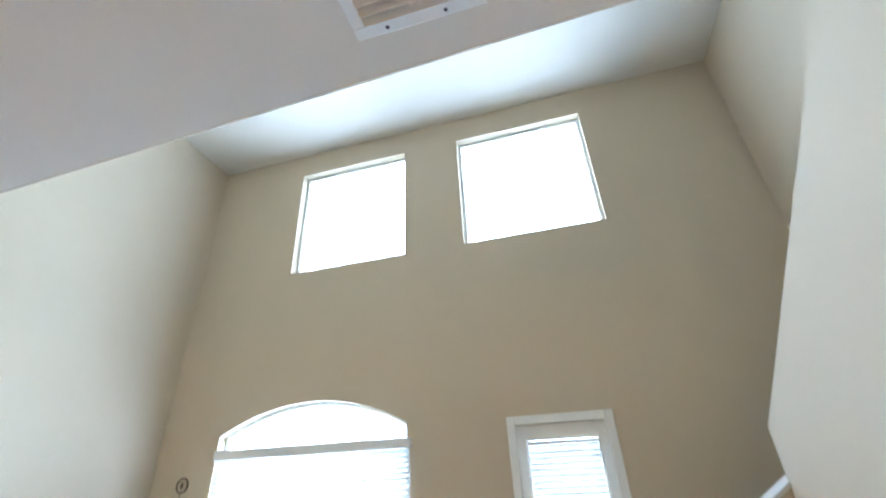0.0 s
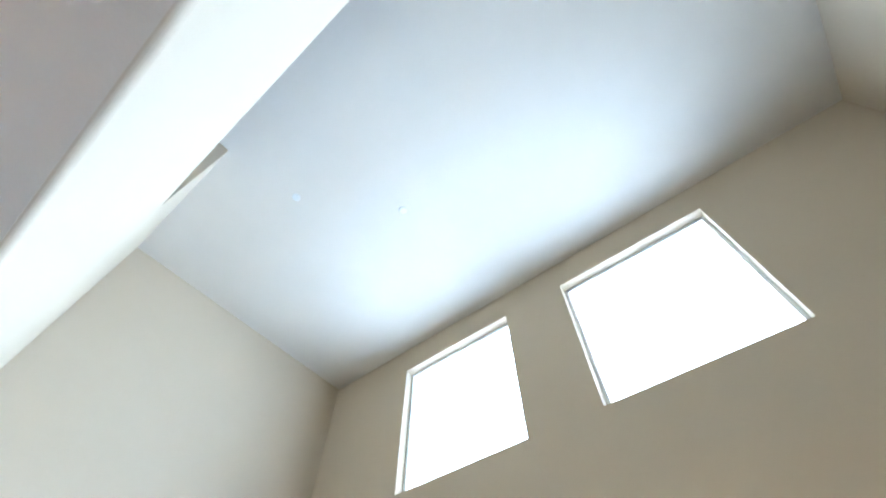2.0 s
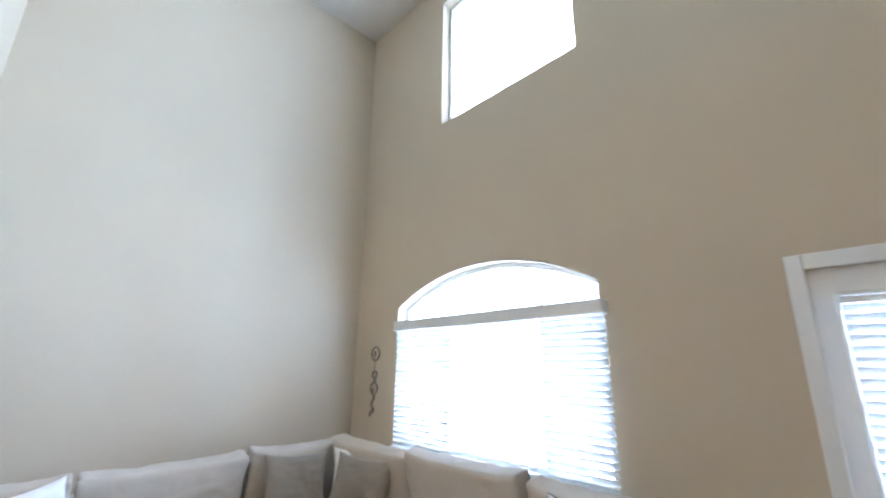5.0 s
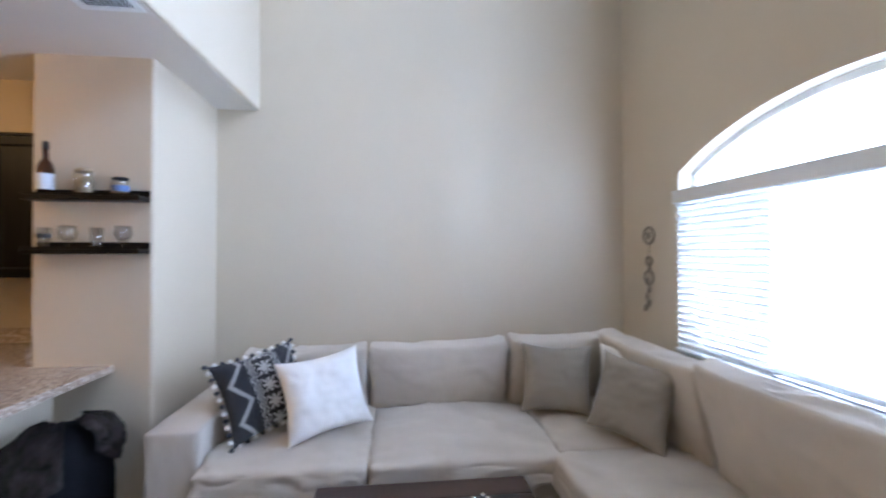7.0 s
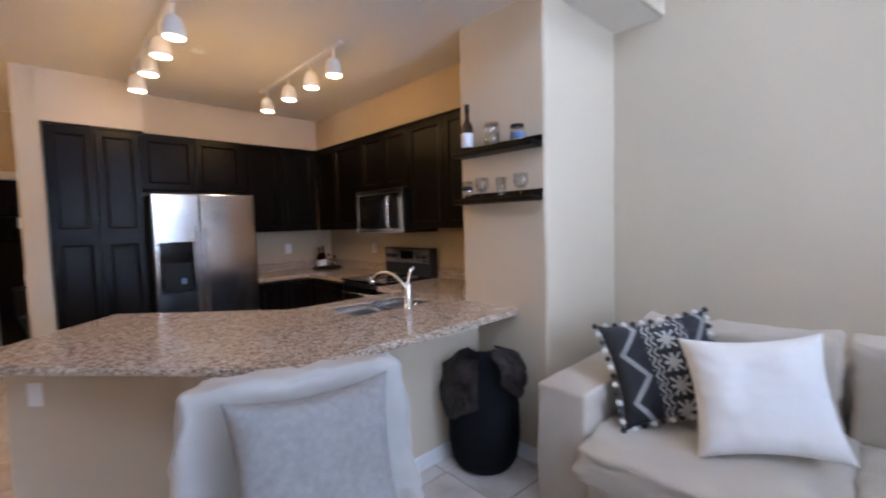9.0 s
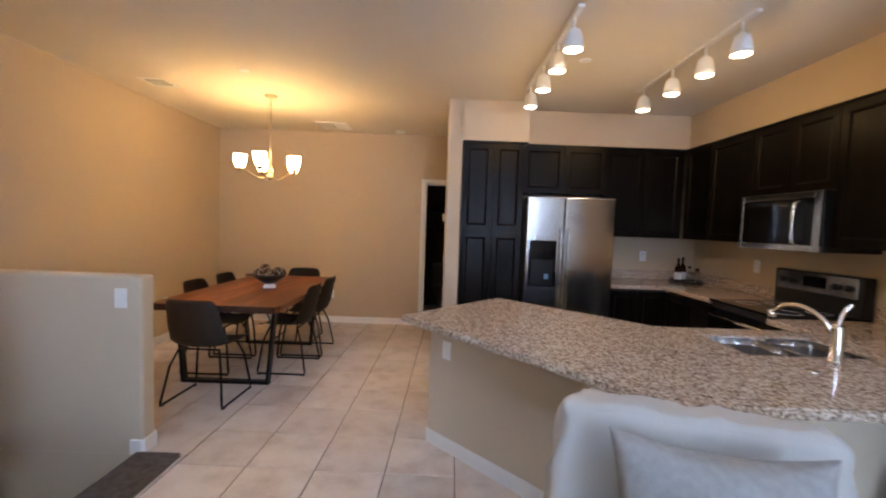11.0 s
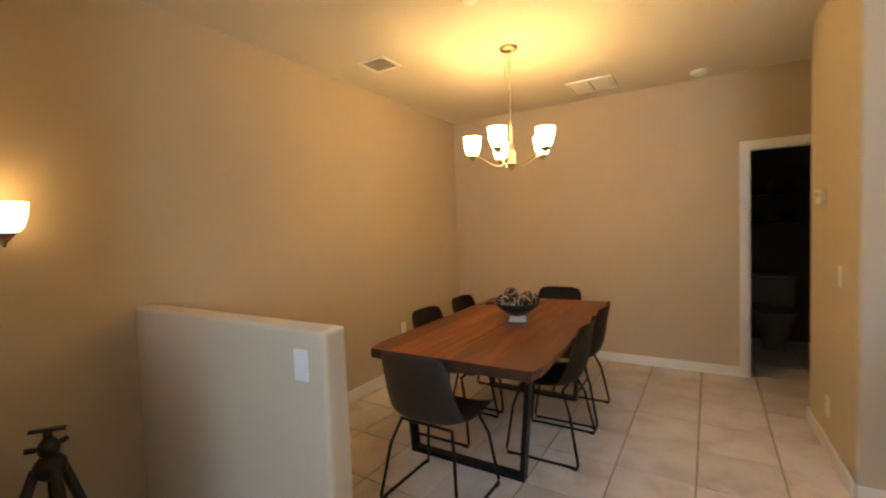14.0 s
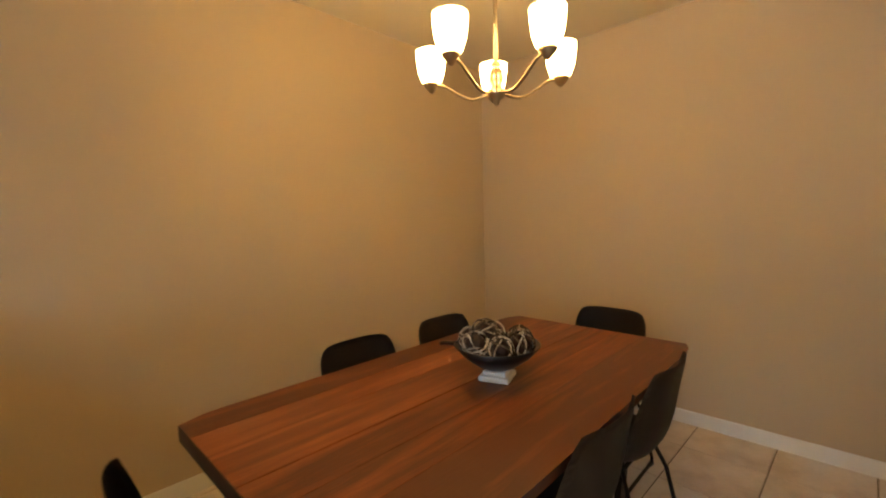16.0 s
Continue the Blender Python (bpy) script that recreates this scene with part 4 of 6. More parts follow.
chair = thing("slipper_chair", "armless off-white slipcovered chair before the counter", "chair", pose(2.36, -3.28, 0, 0, 0, -15))
part("seat_skirt", soft_box(0.74, 0.74, 0.33, 0.04, 22, 0.0, 0.018, 31), SLIPCOVER, chair, "hanging cotton skirt", True, Matrix.Translation((0, 0.10, 0.0)))
part("seat_cushion", soft_box(0.74, 0.76, 0.15, 0.045, 22, 0.03, 0.018, 32), SLIPCOVER, chair, "", True, Matrix.Translation((0, 0.11, 0.31)))
bm = soft_box(0.74, 0.19, 0.63, 0.05, 26, 0.02, 0.02, 33)
for v in bm.verts:
    v.co.x *= 1 + 0.14 * (1 - v.co.z / 0.63)
part("backrest", bm, SLIPCOVER, chair, "loose creased cotton back", True, pose(0, -0.17, 0.30, 9, 0, 0))
throw_pillow("pale grey melange pillow on the slipcovered chair", 2.385, -3.18, 0.46, 75, 15, 0.50, 0.51, 0.16, GREYCLOTH, 6.6)

pouf = thing("pouf", "round black pouf draped with dark shiny fur", "pouf", pose(1.07, -3.72, 0))
lathe_part("body", [(0.12, 0), (0.165, 0.012), (0.195, 0.06), (0.212, 0.18), (0.212, 0.36), (0.20, 0.50), (0.17, 0.60), (0.10, 0.645), (0.02, 0.655)], BLACKCLOTH, pouf, seg=36)
for a0, a1, zlow, sd in ((-58, 34, 0.33, 1.0), (64, 150, 0.45, 2.0)):
    bm = bmesh.new()
    rows_ = []
    for i in range(15):
        a = radians(a0 + (a1 - a0) * i / 14)
        row = []
        for j in range(13):
            t = j / 12
            drop = zlow + 0.10 * abs(i / 7 - 1) ** 1.5
            z = 0.70 - (0.70 - drop) * t
            rr = 0.06 + 0.165 * min(1, t * 2.2) ** 0.6
            k = noise.noise(Vector((i * 0.5, j * 0.5, sd)))
            rr += 0.02 + 0.03 * k
            row.append(bm.verts.new((rr * math.cos(a), rr * math.sin(a), z + 0.03 * noise.noise(Vector((i * 0.7, j * 0.3, sd * 5))))))
        rows_.append(row)
    for i in range(14):
        for j in range(12):
            bm.faces.new((rows_[i][j], rows_[i][j + 1], rows_[i + 1][j + 1], rows_[i + 1][j]))
    bmesh.ops.solidify(bm, geom=bm.faces[:], thickness=0.02)
    part("fur_throw", bm, FUR, pouf, "dark brown glossy fur flap", True)

ct = thing("coffee_table", "low dark brown wooden coffee table", "coffee table")
for k in range(4):
    x0 = 1.39 + 0.155 * k
    box_part("plank", (x0, x0 + 0.152, -2.37, -1.335, 0.375, 0.42), COFFEE, ct, r=0.005, seg=2)
box_part("apron", (1.43, 1.97, -2.33, -1.375, 0.30, 0.374), COFFEE, ct)
for lx in (1.42, 1.92):
    for ly in (-2.34, -1.43):
        box_part("leg", (lx, lx + 0.065, ly, ly + 0.065, 0.0, 0.374), COFFEE, ct)
tr = thing("decor_tray", "small dark tray with pale glinting beads on the coffee table", "tray")
box_part("base", (1.56, 1.86, -1.75, -1.42, 0.4205, 0.432), BLACKPLASTIC, tr, r=0.004)
bm = bmesh.new()
for k in range(34):
    c = Vector((1.58 + random.random() * 0.26, -1.73 + random.random() * 0.29, 0.443))
    q = bmesh.ops.create_icosphere(bm, subdivisions=1, radius=0.012)
    for v in q["verts"]:
        v.co += c
part("beads", bm, CHROME, tr, "pale shiny beads", True)

dc = thing("wall_hanging", "small ring and shell hanging on the wall", "wall hanging")
for cz, r in ((1.70, 0.066), (1.50, 0.035), (1.37, 0.055)):
    part("ring", tube(bmesh.new(), [(0.40 + r * math.cos(a), -0.012, cz + r * math.sin(a)) for a in [2 * math.pi * k / 20 for k in range(20)]], 0.008, 6, True), SHELL, dc)
tube_part("thread", [(0.40, -0.012, 1.66), (0.40, -0.014, 1.35), (0.37, -0.012, 1.12)], 0.003, SHELL, dc)
for sx, sz in ((0.40, 1.70), (0.41, 1.44), (0.38, 1.34), (0.41, 1.28), (0.38, 1.22), (0.41, 1.17), (0.36, 1.13)):
    bm = bmesh.new()
    bmesh.ops.create_icosphere(bm, subdivisions=2, radius=0.02)
    for v in bm.verts:
        v.co = Vector((v.co.x * 0.9, v.co.y * 0.35, v.co.z * 1.6)) + Vector((sx, -0.016, sz))
    part("shell", bm, SHELL, dc, "", True)


# ---- ceiling fittings ----
def grille(name, label, x0, x1, y0, y1, z, n, across=False, halves=1):
    g = thing(name, label, "ceiling vent")
    t, w = 0.008, 0.034
    for d in ((x0, x1, y0, y0 + w), (x0, x1, y1 - w, y1), (x0, x0 + w, y0 + w, y1 - w), (x1 - w, x1, y0 + w, y1 - w)):
        box_part("frame", (*d, z - t, z - 0.0005), VENT, g, r=0.002)
    box_part("backing", (x0 + w, x1 - w, y0 + w, y1 - w, z - 0.003, z - 0.001), DARKVENT, g, r=0)
    if halves == 2:
        m = (x0 + x1) / 2
        box_part("bar", (m - 0.012, m + 0.012, y0 + w, y1 - w, z - t, z - 0.003), VENT, g, r=0)
    bm = bmesh.new()
    if across:
        bx(bm, 0, 0.003, y0 + w, y1 - w, -0.012, 0.012, Matrix.Rotation(radians(50), 4, "Y"))
    else:
        bx(bm, x0 + w, x1 - w, 0, 0.003, -0.012, 0.012, Matrix.Rotation(radians(50), 4, "X"))
    me = mesh("slat", bm, VENT)
    for k in range(n):
        o = new("slat", me)
        o.parent = g
        f2 = (k + 0.5) / n
        o.location = (x0 + w + (x1 - x0 - 2 * w) * f2, 0, z - 0.010) if across else (0, y0 + w + (y1 - y0 - 2 * w) * f2, z - 0.010)
    return g


near_vent = grille("ceiling_vent", "pale louvred ceiling vent near the loft edge", 3.895, 4.245, -3.64, -3.33, LOW, 9, False, 2)
for vx in (3.984, 4.141):
    lathe_part("screw", [(0.002, -0.0105), (0.005, -0.0095), (0.005, -0.008)], DARKVENT, near_vent, (vx, -3.346, LOW), seg=10)
grille("ceiling_vent", "dark-slatted ceiling vent near the shelf wall", 1.38, 1.80, -3.44, -3.16, LOW, 9)
grille("ceiling_vent", "small square ceiling vent over the dining area", 5.63, 5.88, -6.47, -6.22, LOW, 6, True)
rv = thing("return_vent", "white two-panel return air grille", "ceiling vent")
RX0, RX1, RY0, RY1 = 4.31, 4.705, -8.06, -7.68
for d in ((RX0, RX1, RY0, RY0 + 0.02), (RX0, RX1, RY1 - 0.02, RY1), (RX0, RX0 + 0.02, RY0 + 0.02, RY1 - 0.02), (RX1 - 0.02, RX1, RY0 + 0.02, RY1 - 0.02)):
    box_part("frame", (*d, LOW - 0.016, LOW - 0.0005), PLASTIC, rv, r=0.003)
box_part("backing", (RX0 + 0.02, RX1 - 0.02, RY0 + 0.02, RY1 - 0.02, LOW - 0.004, LOW - 0.001), DARKVENT, rv, r=0)
RM = (RX0 + RX1) / 2
for a, b in ((RX0 + 0.025, RM - 0.005), (RM + 0.005, RX1 - 0.025)):
    box_part("panel", (a, b, RY0 + 0.024, RY1 - 0.024, LOW - 0.013, LOW - 0.004), PLASTIC, rv, r=0.003)


def disc(name, label, x, y, z, r, h):
    d = thing(name, label, "detector" if h > 0.02 else "ceiling cap", Matrix.Translation((x, y, z)))
    lathe_part("body", [(r * 0.7, -h), (r * 0.95, -h * 0.8), (r, -h * 0.3), (r, -0.0005)], PLASTIC, d, seg=24)
    if h > 0.02:
        lathe_part("cap", [(r * 0.3, -h - 0.006), (r * 0.45, -h)], VENT, d, seg=16)


disc("smoke_detector", "round white smoke detector on the ceiling", 3.66, -8.08, LOW, 0.065, 0.035)
disc("sprinkler_cap", "round pale sprinkler cap on the ceiling", 4.77, -5.94, LOW, 0.042, 0.008)
disc("sprinkler_cap", "round pale sprinkler cap on the ceiling", 2.04, -5.47, LOW, 0.042, 0.008)
disc("sprinkler_cap", "round pale sprinkler cap on the high ceiling", 1.86, -2.39, HIGH, 0.042, 0.008)
disc("sprinkler_cap", "round pale sprinkler cap on the high ceiling", 2.62, -1.60, HIGH, 0.042, 0.008)


def wall_plate(name, label, m, w=0.075, h=0.118, kind="switch", gangs=1):
    """A plate in the plane x, z that faces -y, centred at the origin of m."""
    p = thing(name, label, "switch" if kind == "switch" else "outlet", m)
    box_part("plate", (-w / 2, w / 2, -0.006, -0.0005, -h / 2, h / 2), PLASTIC, p, r=0.002)
    for g in range(gangs):
        cx = (g - (gangs - 1) / 2) * 0.046
        if kind == "switch":
            box_part("rocker", (cx - 0.016, cx + 0.016, -0.010, -0.006, -0.033, 0.033), PLASTIC, p, r=0.0015)
        else:
            for s in (-1, 1):
                box_part("socket", (cx - 0.016, cx + 0.016, -0.0085, -0.006, s * 0.026 - 0.015, s * 0.026 + 0.015), PLASTIC, p, r=0.0015)
                for q in (-0.006, 0.006):
                    box_part("slot", (cx + q - 0.001, cx + q + 0.001, -0.0095, -0.0085, s * 0.026 - 0.004, s * 0.026 + 0.006), DARKVENT, p, r=0)


wall_plate("light_switch", "white switch plate on the half wall", pose(4.953, -4.80, 0.955, 0, 0, 180))
wall_plate("light_switch", "wide white switch plate on the half wall", pose(5.005, -3.62, 0.945, 0, 0, 180), 0.165, 0.12, "switch", 3)
wall_plate("light_switch", "white switch plate on the pantry wall", pose(3.02, -6.81, 1.095, 0, 0, 90))
wall_plate("wall_outlet", "white outlet low on the pantry wall", pose(3.02, -7.06, 0.283, 0, 0, 90), kind="outlet")
wall_plate("wall_outlet", "white outlet on the dining wall", pose(EAST2, -7.13, 0.45, 0, 0, -90), kind="outlet")
wall_plate("wall_outlet", "white outlet on the dining wall", pose(4.61, SOUTH, 0.41, 0, 0, 180), kind="outlet")
th = thing("thermostat", "small white wall thermostat", "thermostat", pose(3.02, -7.19, 1.545, 0, 0, 90))
box_part("body", (-0.06, 0.06, -0.03, -0.0005, -0.045, 0.045), PLASTIC, th, r=0.006, seg=2)
box_part("display", (-0.03, 0.03, -0.0315, -0.03, -0.005, 0.03), material("lcd", (0.25, 0.28, 0.24), 0.3), th, "grey display", r=0)

# ---- kitchen ----
bm = bmesh.new()
prism(bm, [(STUB_X, -4.05), (1.93, -4.05), (3.02, -5.165), (3.10, -5.08), (1.98, -3.93), (STUB_X, -3.93)], 0, 0.872)
setting("half_wall_peninsula", bm, WALL, "greige painted half wall under the granite counter", "half wall")
baseboard(1.98, -3.93, STUB_X + 0.014, -3.93, 0, 1)
baseboard(3.10, -5.08, 1.98, -3.93, 0.7163, 0.6977)
baseboard(3.02, -5.165, 3.10, -5.08, 0.728, -0.685)
pen = thing("peninsula_cabinet", "dark espresso base cabinet behind the half wall", "cabinet")
bm = bmesh.new()
prism(bm, [(1.93, -4.055), (STUB_X + 0.01, -4.055), (STUB_X + 0.01, -4.66), (1.76, -4.66), (2.56, -5.46), (3.015, -5.17)], 0.10, 0.872)
part("body", bm, ESPRESSO, pen)
bm = bmesh.new()
prism(bm, [(1.93, -4.06), (STUB_X + 0.02, -4.06), (STUB_X + 0.02, -4.60), (1.78, -4.60), (2.55, -5.39), (2.98, -5.15)], 0.0, 0.10)
part("toe_kick", bm, BLACKPLASTIC, pen)

# granite top, with a cut-out for the sink
SKX0, SKX1, SKY0, SKY1 = 1.03, 1.62, -4.56, -4.20


def slab(name, polys, z0, z1, mat, label, category):
    t = thing(name, label, category)
    for p in polys:
        bm = bmesh.new()
        prism(bm, p, z0, z1)
        part("slab", bm, mat, t)
    return t


counter = thing("peninsula_countertop", "speckled brown and grey granite counter with angled end", "countertop")
bm = bmesh.new()
prism(bm, [(SKX1, -3.61), (SKX1, -4.72), (1.80, -4.72), (2.60, -5.53), (3.275, -4.79), (2.30, -3.64), (2.25, -3.61)], 0.875, 0.915)
bmesh.ops.bevel(bm, geom=[e for e in bm.edges if abs(e.verts[0].co.z - e.verts[1].co.z) < 1e-4 and max(v.co.x for v in e.verts) > SKX1 + 0.01], offset=0.008, segments=2, affect="EDGES")
part("slab", bm, GRANITE, counter)
for d in ((STUB_X + 0.002, SKX1, SKY1, -3.61), (STUB_X + 0.002, SKX0, -4.72, SKY1), (SKX0, SKX1, -4.72, SKY0)):
    box_part("slab", (*d, 0.875, 0.915), GRANITE, counter, r=0)
ctop = thing("wall_countertop", "speckled granite counter along the kitchen walls", "countertop")
for d in ((KX + 0.003, STUB_X, -5.075, -4.055), (KX + 0.003, 0.76, -7.175, -5.845), (0.76, 1.335, -7.175, -6.545)):
    box_part("slab", (*d, 0.875, 0.915), GRANITE, ctop, r=0.004, seg=1)
for d in ((KX + 0.003, KX + 0.023, -5.075, -4.055), (KX + 0.003, KX + 0.023, -7.175, -5.845), (KX + 0.023, 1.335, -7.177, -7.157)):
    box_part("backsplash", (*d, 0.9155, 1.02), GRANITE, ctop, r=0.003)
box_part("backsplash", (KX + 0.023, 0.86, -4.078, -4.056, 0.9155, 1.02), GRANITE, ctop, r=0.003)

sink = thing("kitchen_sink", "undermounted stainless double-bowl sink", "sink")
for x0, x1 in ((SKX0 + 0.005, 1.31), (1.335, SKX1 - 0.005)):
    bm = bmesh.new()
    bx(bm, x0, x1, SKY0 + 0.005, SKY1 - 0.005, 0.72, 0.905)
    bmesh.ops.delete(bm, geom=[q for q in bm.faces if q.calc_center_median().z > 0.9], context="FACES")
    bmesh.ops.bevel(bm, geom=[e for e in bm.edges if not e.is_boundary], offset=0.03, segments=3, affect="EDGES")
    part("bowl", bm, STEEL, sink, "", True)
    lathe_part("drain", [(0.03, 0.0), (0.035, 0.004), (0.01, 0.006)], CHROME, sink, ((x0 + x1) / 2, (SKY0 + SKY1) / 2, 0.7205), seg=18)
box_part("rim", (1.312, 1.333, SKY0 + 0.005, SKY1 - 0.005, 0.85, 0.90), STEEL, sink, r=0.004)

fau = thing("kitchen_faucet", "satin chrome faucet with curved spout and lever", "faucet", Matrix.Translation((1.30, -4.12, 0.9155)))
lathe_part("base", [(0.03, 0), (0.03, 0.012), (0.024, 0.02), (0.023, 0.15), (0.018, 0.17)], CHROME, fau)
tube_part("spout", curve_pts([(0, -0.005, 0.11), (0.02, -0.06, 0.185), (0.05, -0.13, 0.222), (0.08, -0.20, 0.215), (0.095, -0.245, 0.17)], 6), 0.013, CHROME, fau, seg=12)
lathe_part("spray_head", [(0.017, 0), (0.018, 0.03), (0.013, 0.05)], CHROME, fau, (0.096, -0.248, 0.135), seg=16)
tube_part("lever", curve_pts([(0, 0, 0.165), (-0.01, 0.0, 0.20), (-0.02, 0.005, 0.235), (-0.045, 0.01, 0.26)], 6), 0.009, CHROME, fau, seg=10)
soap = thing("air_gap_cap", "round chrome cap on the counter", "cap", Matrix.Translation((1.52, -3.98, 0.9155)))
lathe_part("cap", [(0.024, 0), (0.024, 0.006), (0.012, 0.010)], CHROME, soap, seg=20)


def panel_door(parent, w, h, mat=ESPRESSO, knob=None):
    """A framed cabinet door in the plane x, z that faces -y, with its lower left front corner near the origin."""
    s, t = 0.055, 0.02
    bm = bmesh.new()
    for q in ((0, s, 0, h), (w - s, w, 0, h), (s, w - s, 0, s), (s, w - s, h - s, h)):
        bx(bm, q[0], q[1], -t, 0, q[2], q[3])
    g, e = 0.014, s + 0.014
    ring = [[bm.verts.new(p) for p in q] for q in (((s, -t, s), (w - s, -t, s), (w - s, -t, h - s), (s, -t, h - s)), ((e, -0.0085, e), (w - e, -0.0085, e), (w - e, -0.0085, h - e), (e, -0.0085, h - e)))]
    for k in range(4):
        bm.faces.new((ring[0][k], ring[0][(k + 1) % 4], ring[1][(k + 1) % 4], ring[1][k]))
    me = mesh("door_frame", bm, mat)
    d = new("door", me)
    d.parent = parent
    bm = bmesh.new()
    bx(bm, s + 0.002, w - s - 0.002, -0.008, -0.001, s + 0.002, h - s - 0.002)
    p = part("panel", bm, mat, d)
    return d


def cabinet(name, label, m, w, depth, z0, z1, doors, drawer=0.0, group="kitchen cabinets"):
    """A cabinet unit that faces -y of m; x runs along its front, from 0 to w. doors: rows (x0, x1, z0, z1)."""
    c = thing(name, label, "cabinet", m, group)
    box_part("body", (0.001, w - 0.001, 0.0, depth, z0, z1), ESPRESSO, c, r=0.002)
    for x0, x1, a, b in doors:
        d = panel_door(c, x1 - x0 - 0.006, b - a - 0.006)
        d.location = (x0 + 0.003, -0.001, a + 0.003)
    return c


UB, UT = 1.40, 2.33
westface = lambda y: pose(0.46, y, 0, 0, 0, 90)      # x of the unit runs north, front faces east
UP = "dark espresso wall cabinet with framed doors"
cabinet("wall_cabinet", UP, westface(-4.62), 0.56, 0.335, UB, UT, [(0, 0.56, UB, UT)])
cabinet("wall_cabinet", UP, westface(-5.08), 0.46, 0.335, UB, UT, [(0, 0.46, UB, UT)])
cabinet("wall_cabinet", "short dark espresso cabinet above the microwave", westface(-5.84), 0.76, 0.335, 1.785, UT, [(0, 0.38, 1.785, UT), (0.38, 0.76, 1.785, UT)])
cabinet("wall_cabinet", UP, westface(-6.40), 0.56, 0.335, UB, UT, [(0, 0.56, UB, UT)])
cabinet("wall_cabinet", "dark espresso corner wall cabinet", westface(-6.83), 0.43, 0.335, UB, UT, [(0.03, 0.43, UB, UT)])
southface = lambda x, y: pose(x, y, 0, 0, 0, 180)    # x of the unit runs west, front faces north
cabinet("wall_cabinet", UP, southface(0.91, -6.845), 0.43, 0.33, UB, UT, [(0, 0.40, UB, UT)])
cabinet("wall_cabinet", UP, southface(1.335, -6.845), 0.425, 0.33, UB, UT, [(0, 0.425, UB, UT)])
cabinet("wall_cabinet", "dark espresso cabinet above the refrigerator", southface(2.22, -6.80), 0.885, 0.375, 1.83, UT, [(0, 0.4425, 1.83, UT), (0.4425, 0.885, 1.83, UT)])
cabinet("pantry_cabinet", "tall dark espresso pantry with four framed doors", southface(2.866, -6.54), 0.61, 0.63, 0.10, 2.298,
        [(0, 0.305, 1.415, 2.285), (0.305, 0.61, 1.415, 2.285), (0, 0.305, 0.12, 1.405), (0.305, 0.61, 0.12, 1.405)])
BS = "dark espresso base cabinet with framed doors"
basew = lambda y: pose(0.735, y, 0, 0, 0, 90)
cabinet("base_cabinet", BS, basew(-5.07), 0.40, 0.61, 0.0, 0.872, [(0, 0.40, 0.11, 0.86)])
cabinet("base_cabinet", BS, basew(-6.54), 0.69, 0.61, 0.0, 0.872, [(0, 0.345, 0.11, 0.86), (0.345, 0.69, 0.11, 0.86)])
cabinet("base_cabinet", BS, southface(1.33, -6.565), 0.59, 0.60, 0.0, 0.872, [(0, 0.295, 0.11, 0.86), (0.295, 0.59, 0.11, 0.86)])

# thin dark strip that draws the shadow line above the wall cabinets
for nm, d in (("trim_cabinet", (0.445, 0.492, -6.85, -4.06, 2.331, 2.345)), ("trim_cabinet", (0.492, 2.22, -6.85, -6.80, 2.331, 2.345)), ("trim_cabinet", (2.225, 2.87, -6.56, -6.52, 2.288, 2.306))):
    bm = bmesh.new()
    bx(bm, *d)
    setting(nm, bm, ESPRESSO, "dark espresso strip for the shadow line along the cabinet tops", "trim")

fr = thing("refrigerator", "stainless side-by-side refrigerator with ice dispenser", "refrigerator")
box_part("body", (1.345, 2.215, -7.15, -6.53, 0.02, 1.765), material("fridge_side", (0.05, 0.05, 0.052), 0.5), fr, "dark grey side panels", r=0.006)
d1 = box_part("freezer_door", (1.842, 2.215, -6.525, -6.464, 0.06, 1.775), STEEL, fr, r=0.012, seg=3)
d2 = box_part("fridge_door", (1.345, 1.836, -6.525, -6.464, 0.06, 1.775), STEEL, fr, r=0.012, seg=3)
for hx, dd in ((1.875, d1), (1.803, d2)):
    tube_part("handle", curve_pts([(hx, -6.462, 1.47), (hx, -6.425, 1.45), (hx, -6.42, 1.40), (hx, -6.42, 1.0), (hx, -6.42, 0.66), (hx, -6.425, 0.61), (hx, -6.462, 0.59)], 6), 0.0085, STEEL, dd, seg=10)
box_part("dispenser", (1.91, 2.185, -6.466, -6.456, 0.88, 1.34), BLACKGLASS, d1, "black ice dispenser panel", r=0.004)
box_part("recess", (1.94, 2.155, -6.4555, -6.452, 0.90, 1.15), material("dispenser_cavity", (0.008, 0.009, 0.010), 0.5, spec=0.2), d1, r=0)
box_part("display", (1.985, 2.025, -6.452, -6.4505, 0.96, 1.01), material("display_glow", (0.1, 0.2, 0.3), 0.3, bump=0, emit=0.06, emit_colour=(0.35, 0.65, 1.0)), d1, "small blue lit display", r=0)
box_part("grille", (1.36, 2.20, -6.52, -6.50, 0.0, 0.055), BLACKPLASTIC, fr)

mw = thing("microwave", "over-range microwave in stainless steel and black glass", "microwave")
box_part("body", (KX + 0.004, 0.535, -5.838, -5.082, 1.365, 1.778), BLACKPLASTIC, mw, r=0.004)
for d in ((0.536, 0.56, -5.838, -5.80, 1.365, 1.778), (0.536, 0.56, -5.135, -5.082, 1.365, 1.778), (0.536, 0.56, -5.80, -5.135, 1.735, 1.778), (0.536, 0.56, -5.80, -5.135, 1.365, 1.405)):
    box_part("door_frame", d, STEEL, mw, r=0.003)
box_part("window", (0.538, 0.556, -5.80, -5.135, 1.405, 1.735), BLACKGLASS, mw, r=0)
tube_part("handle", curve_pts([(0.56, -5.25, 1.71), (0.60, -5.25, 1.68), (0.605, -5.25, 1.56), (0.60, -5.25, 1.44), (0.56, -5.25, 1.41)], 6), 0.012, STEEL, mw, seg=10)

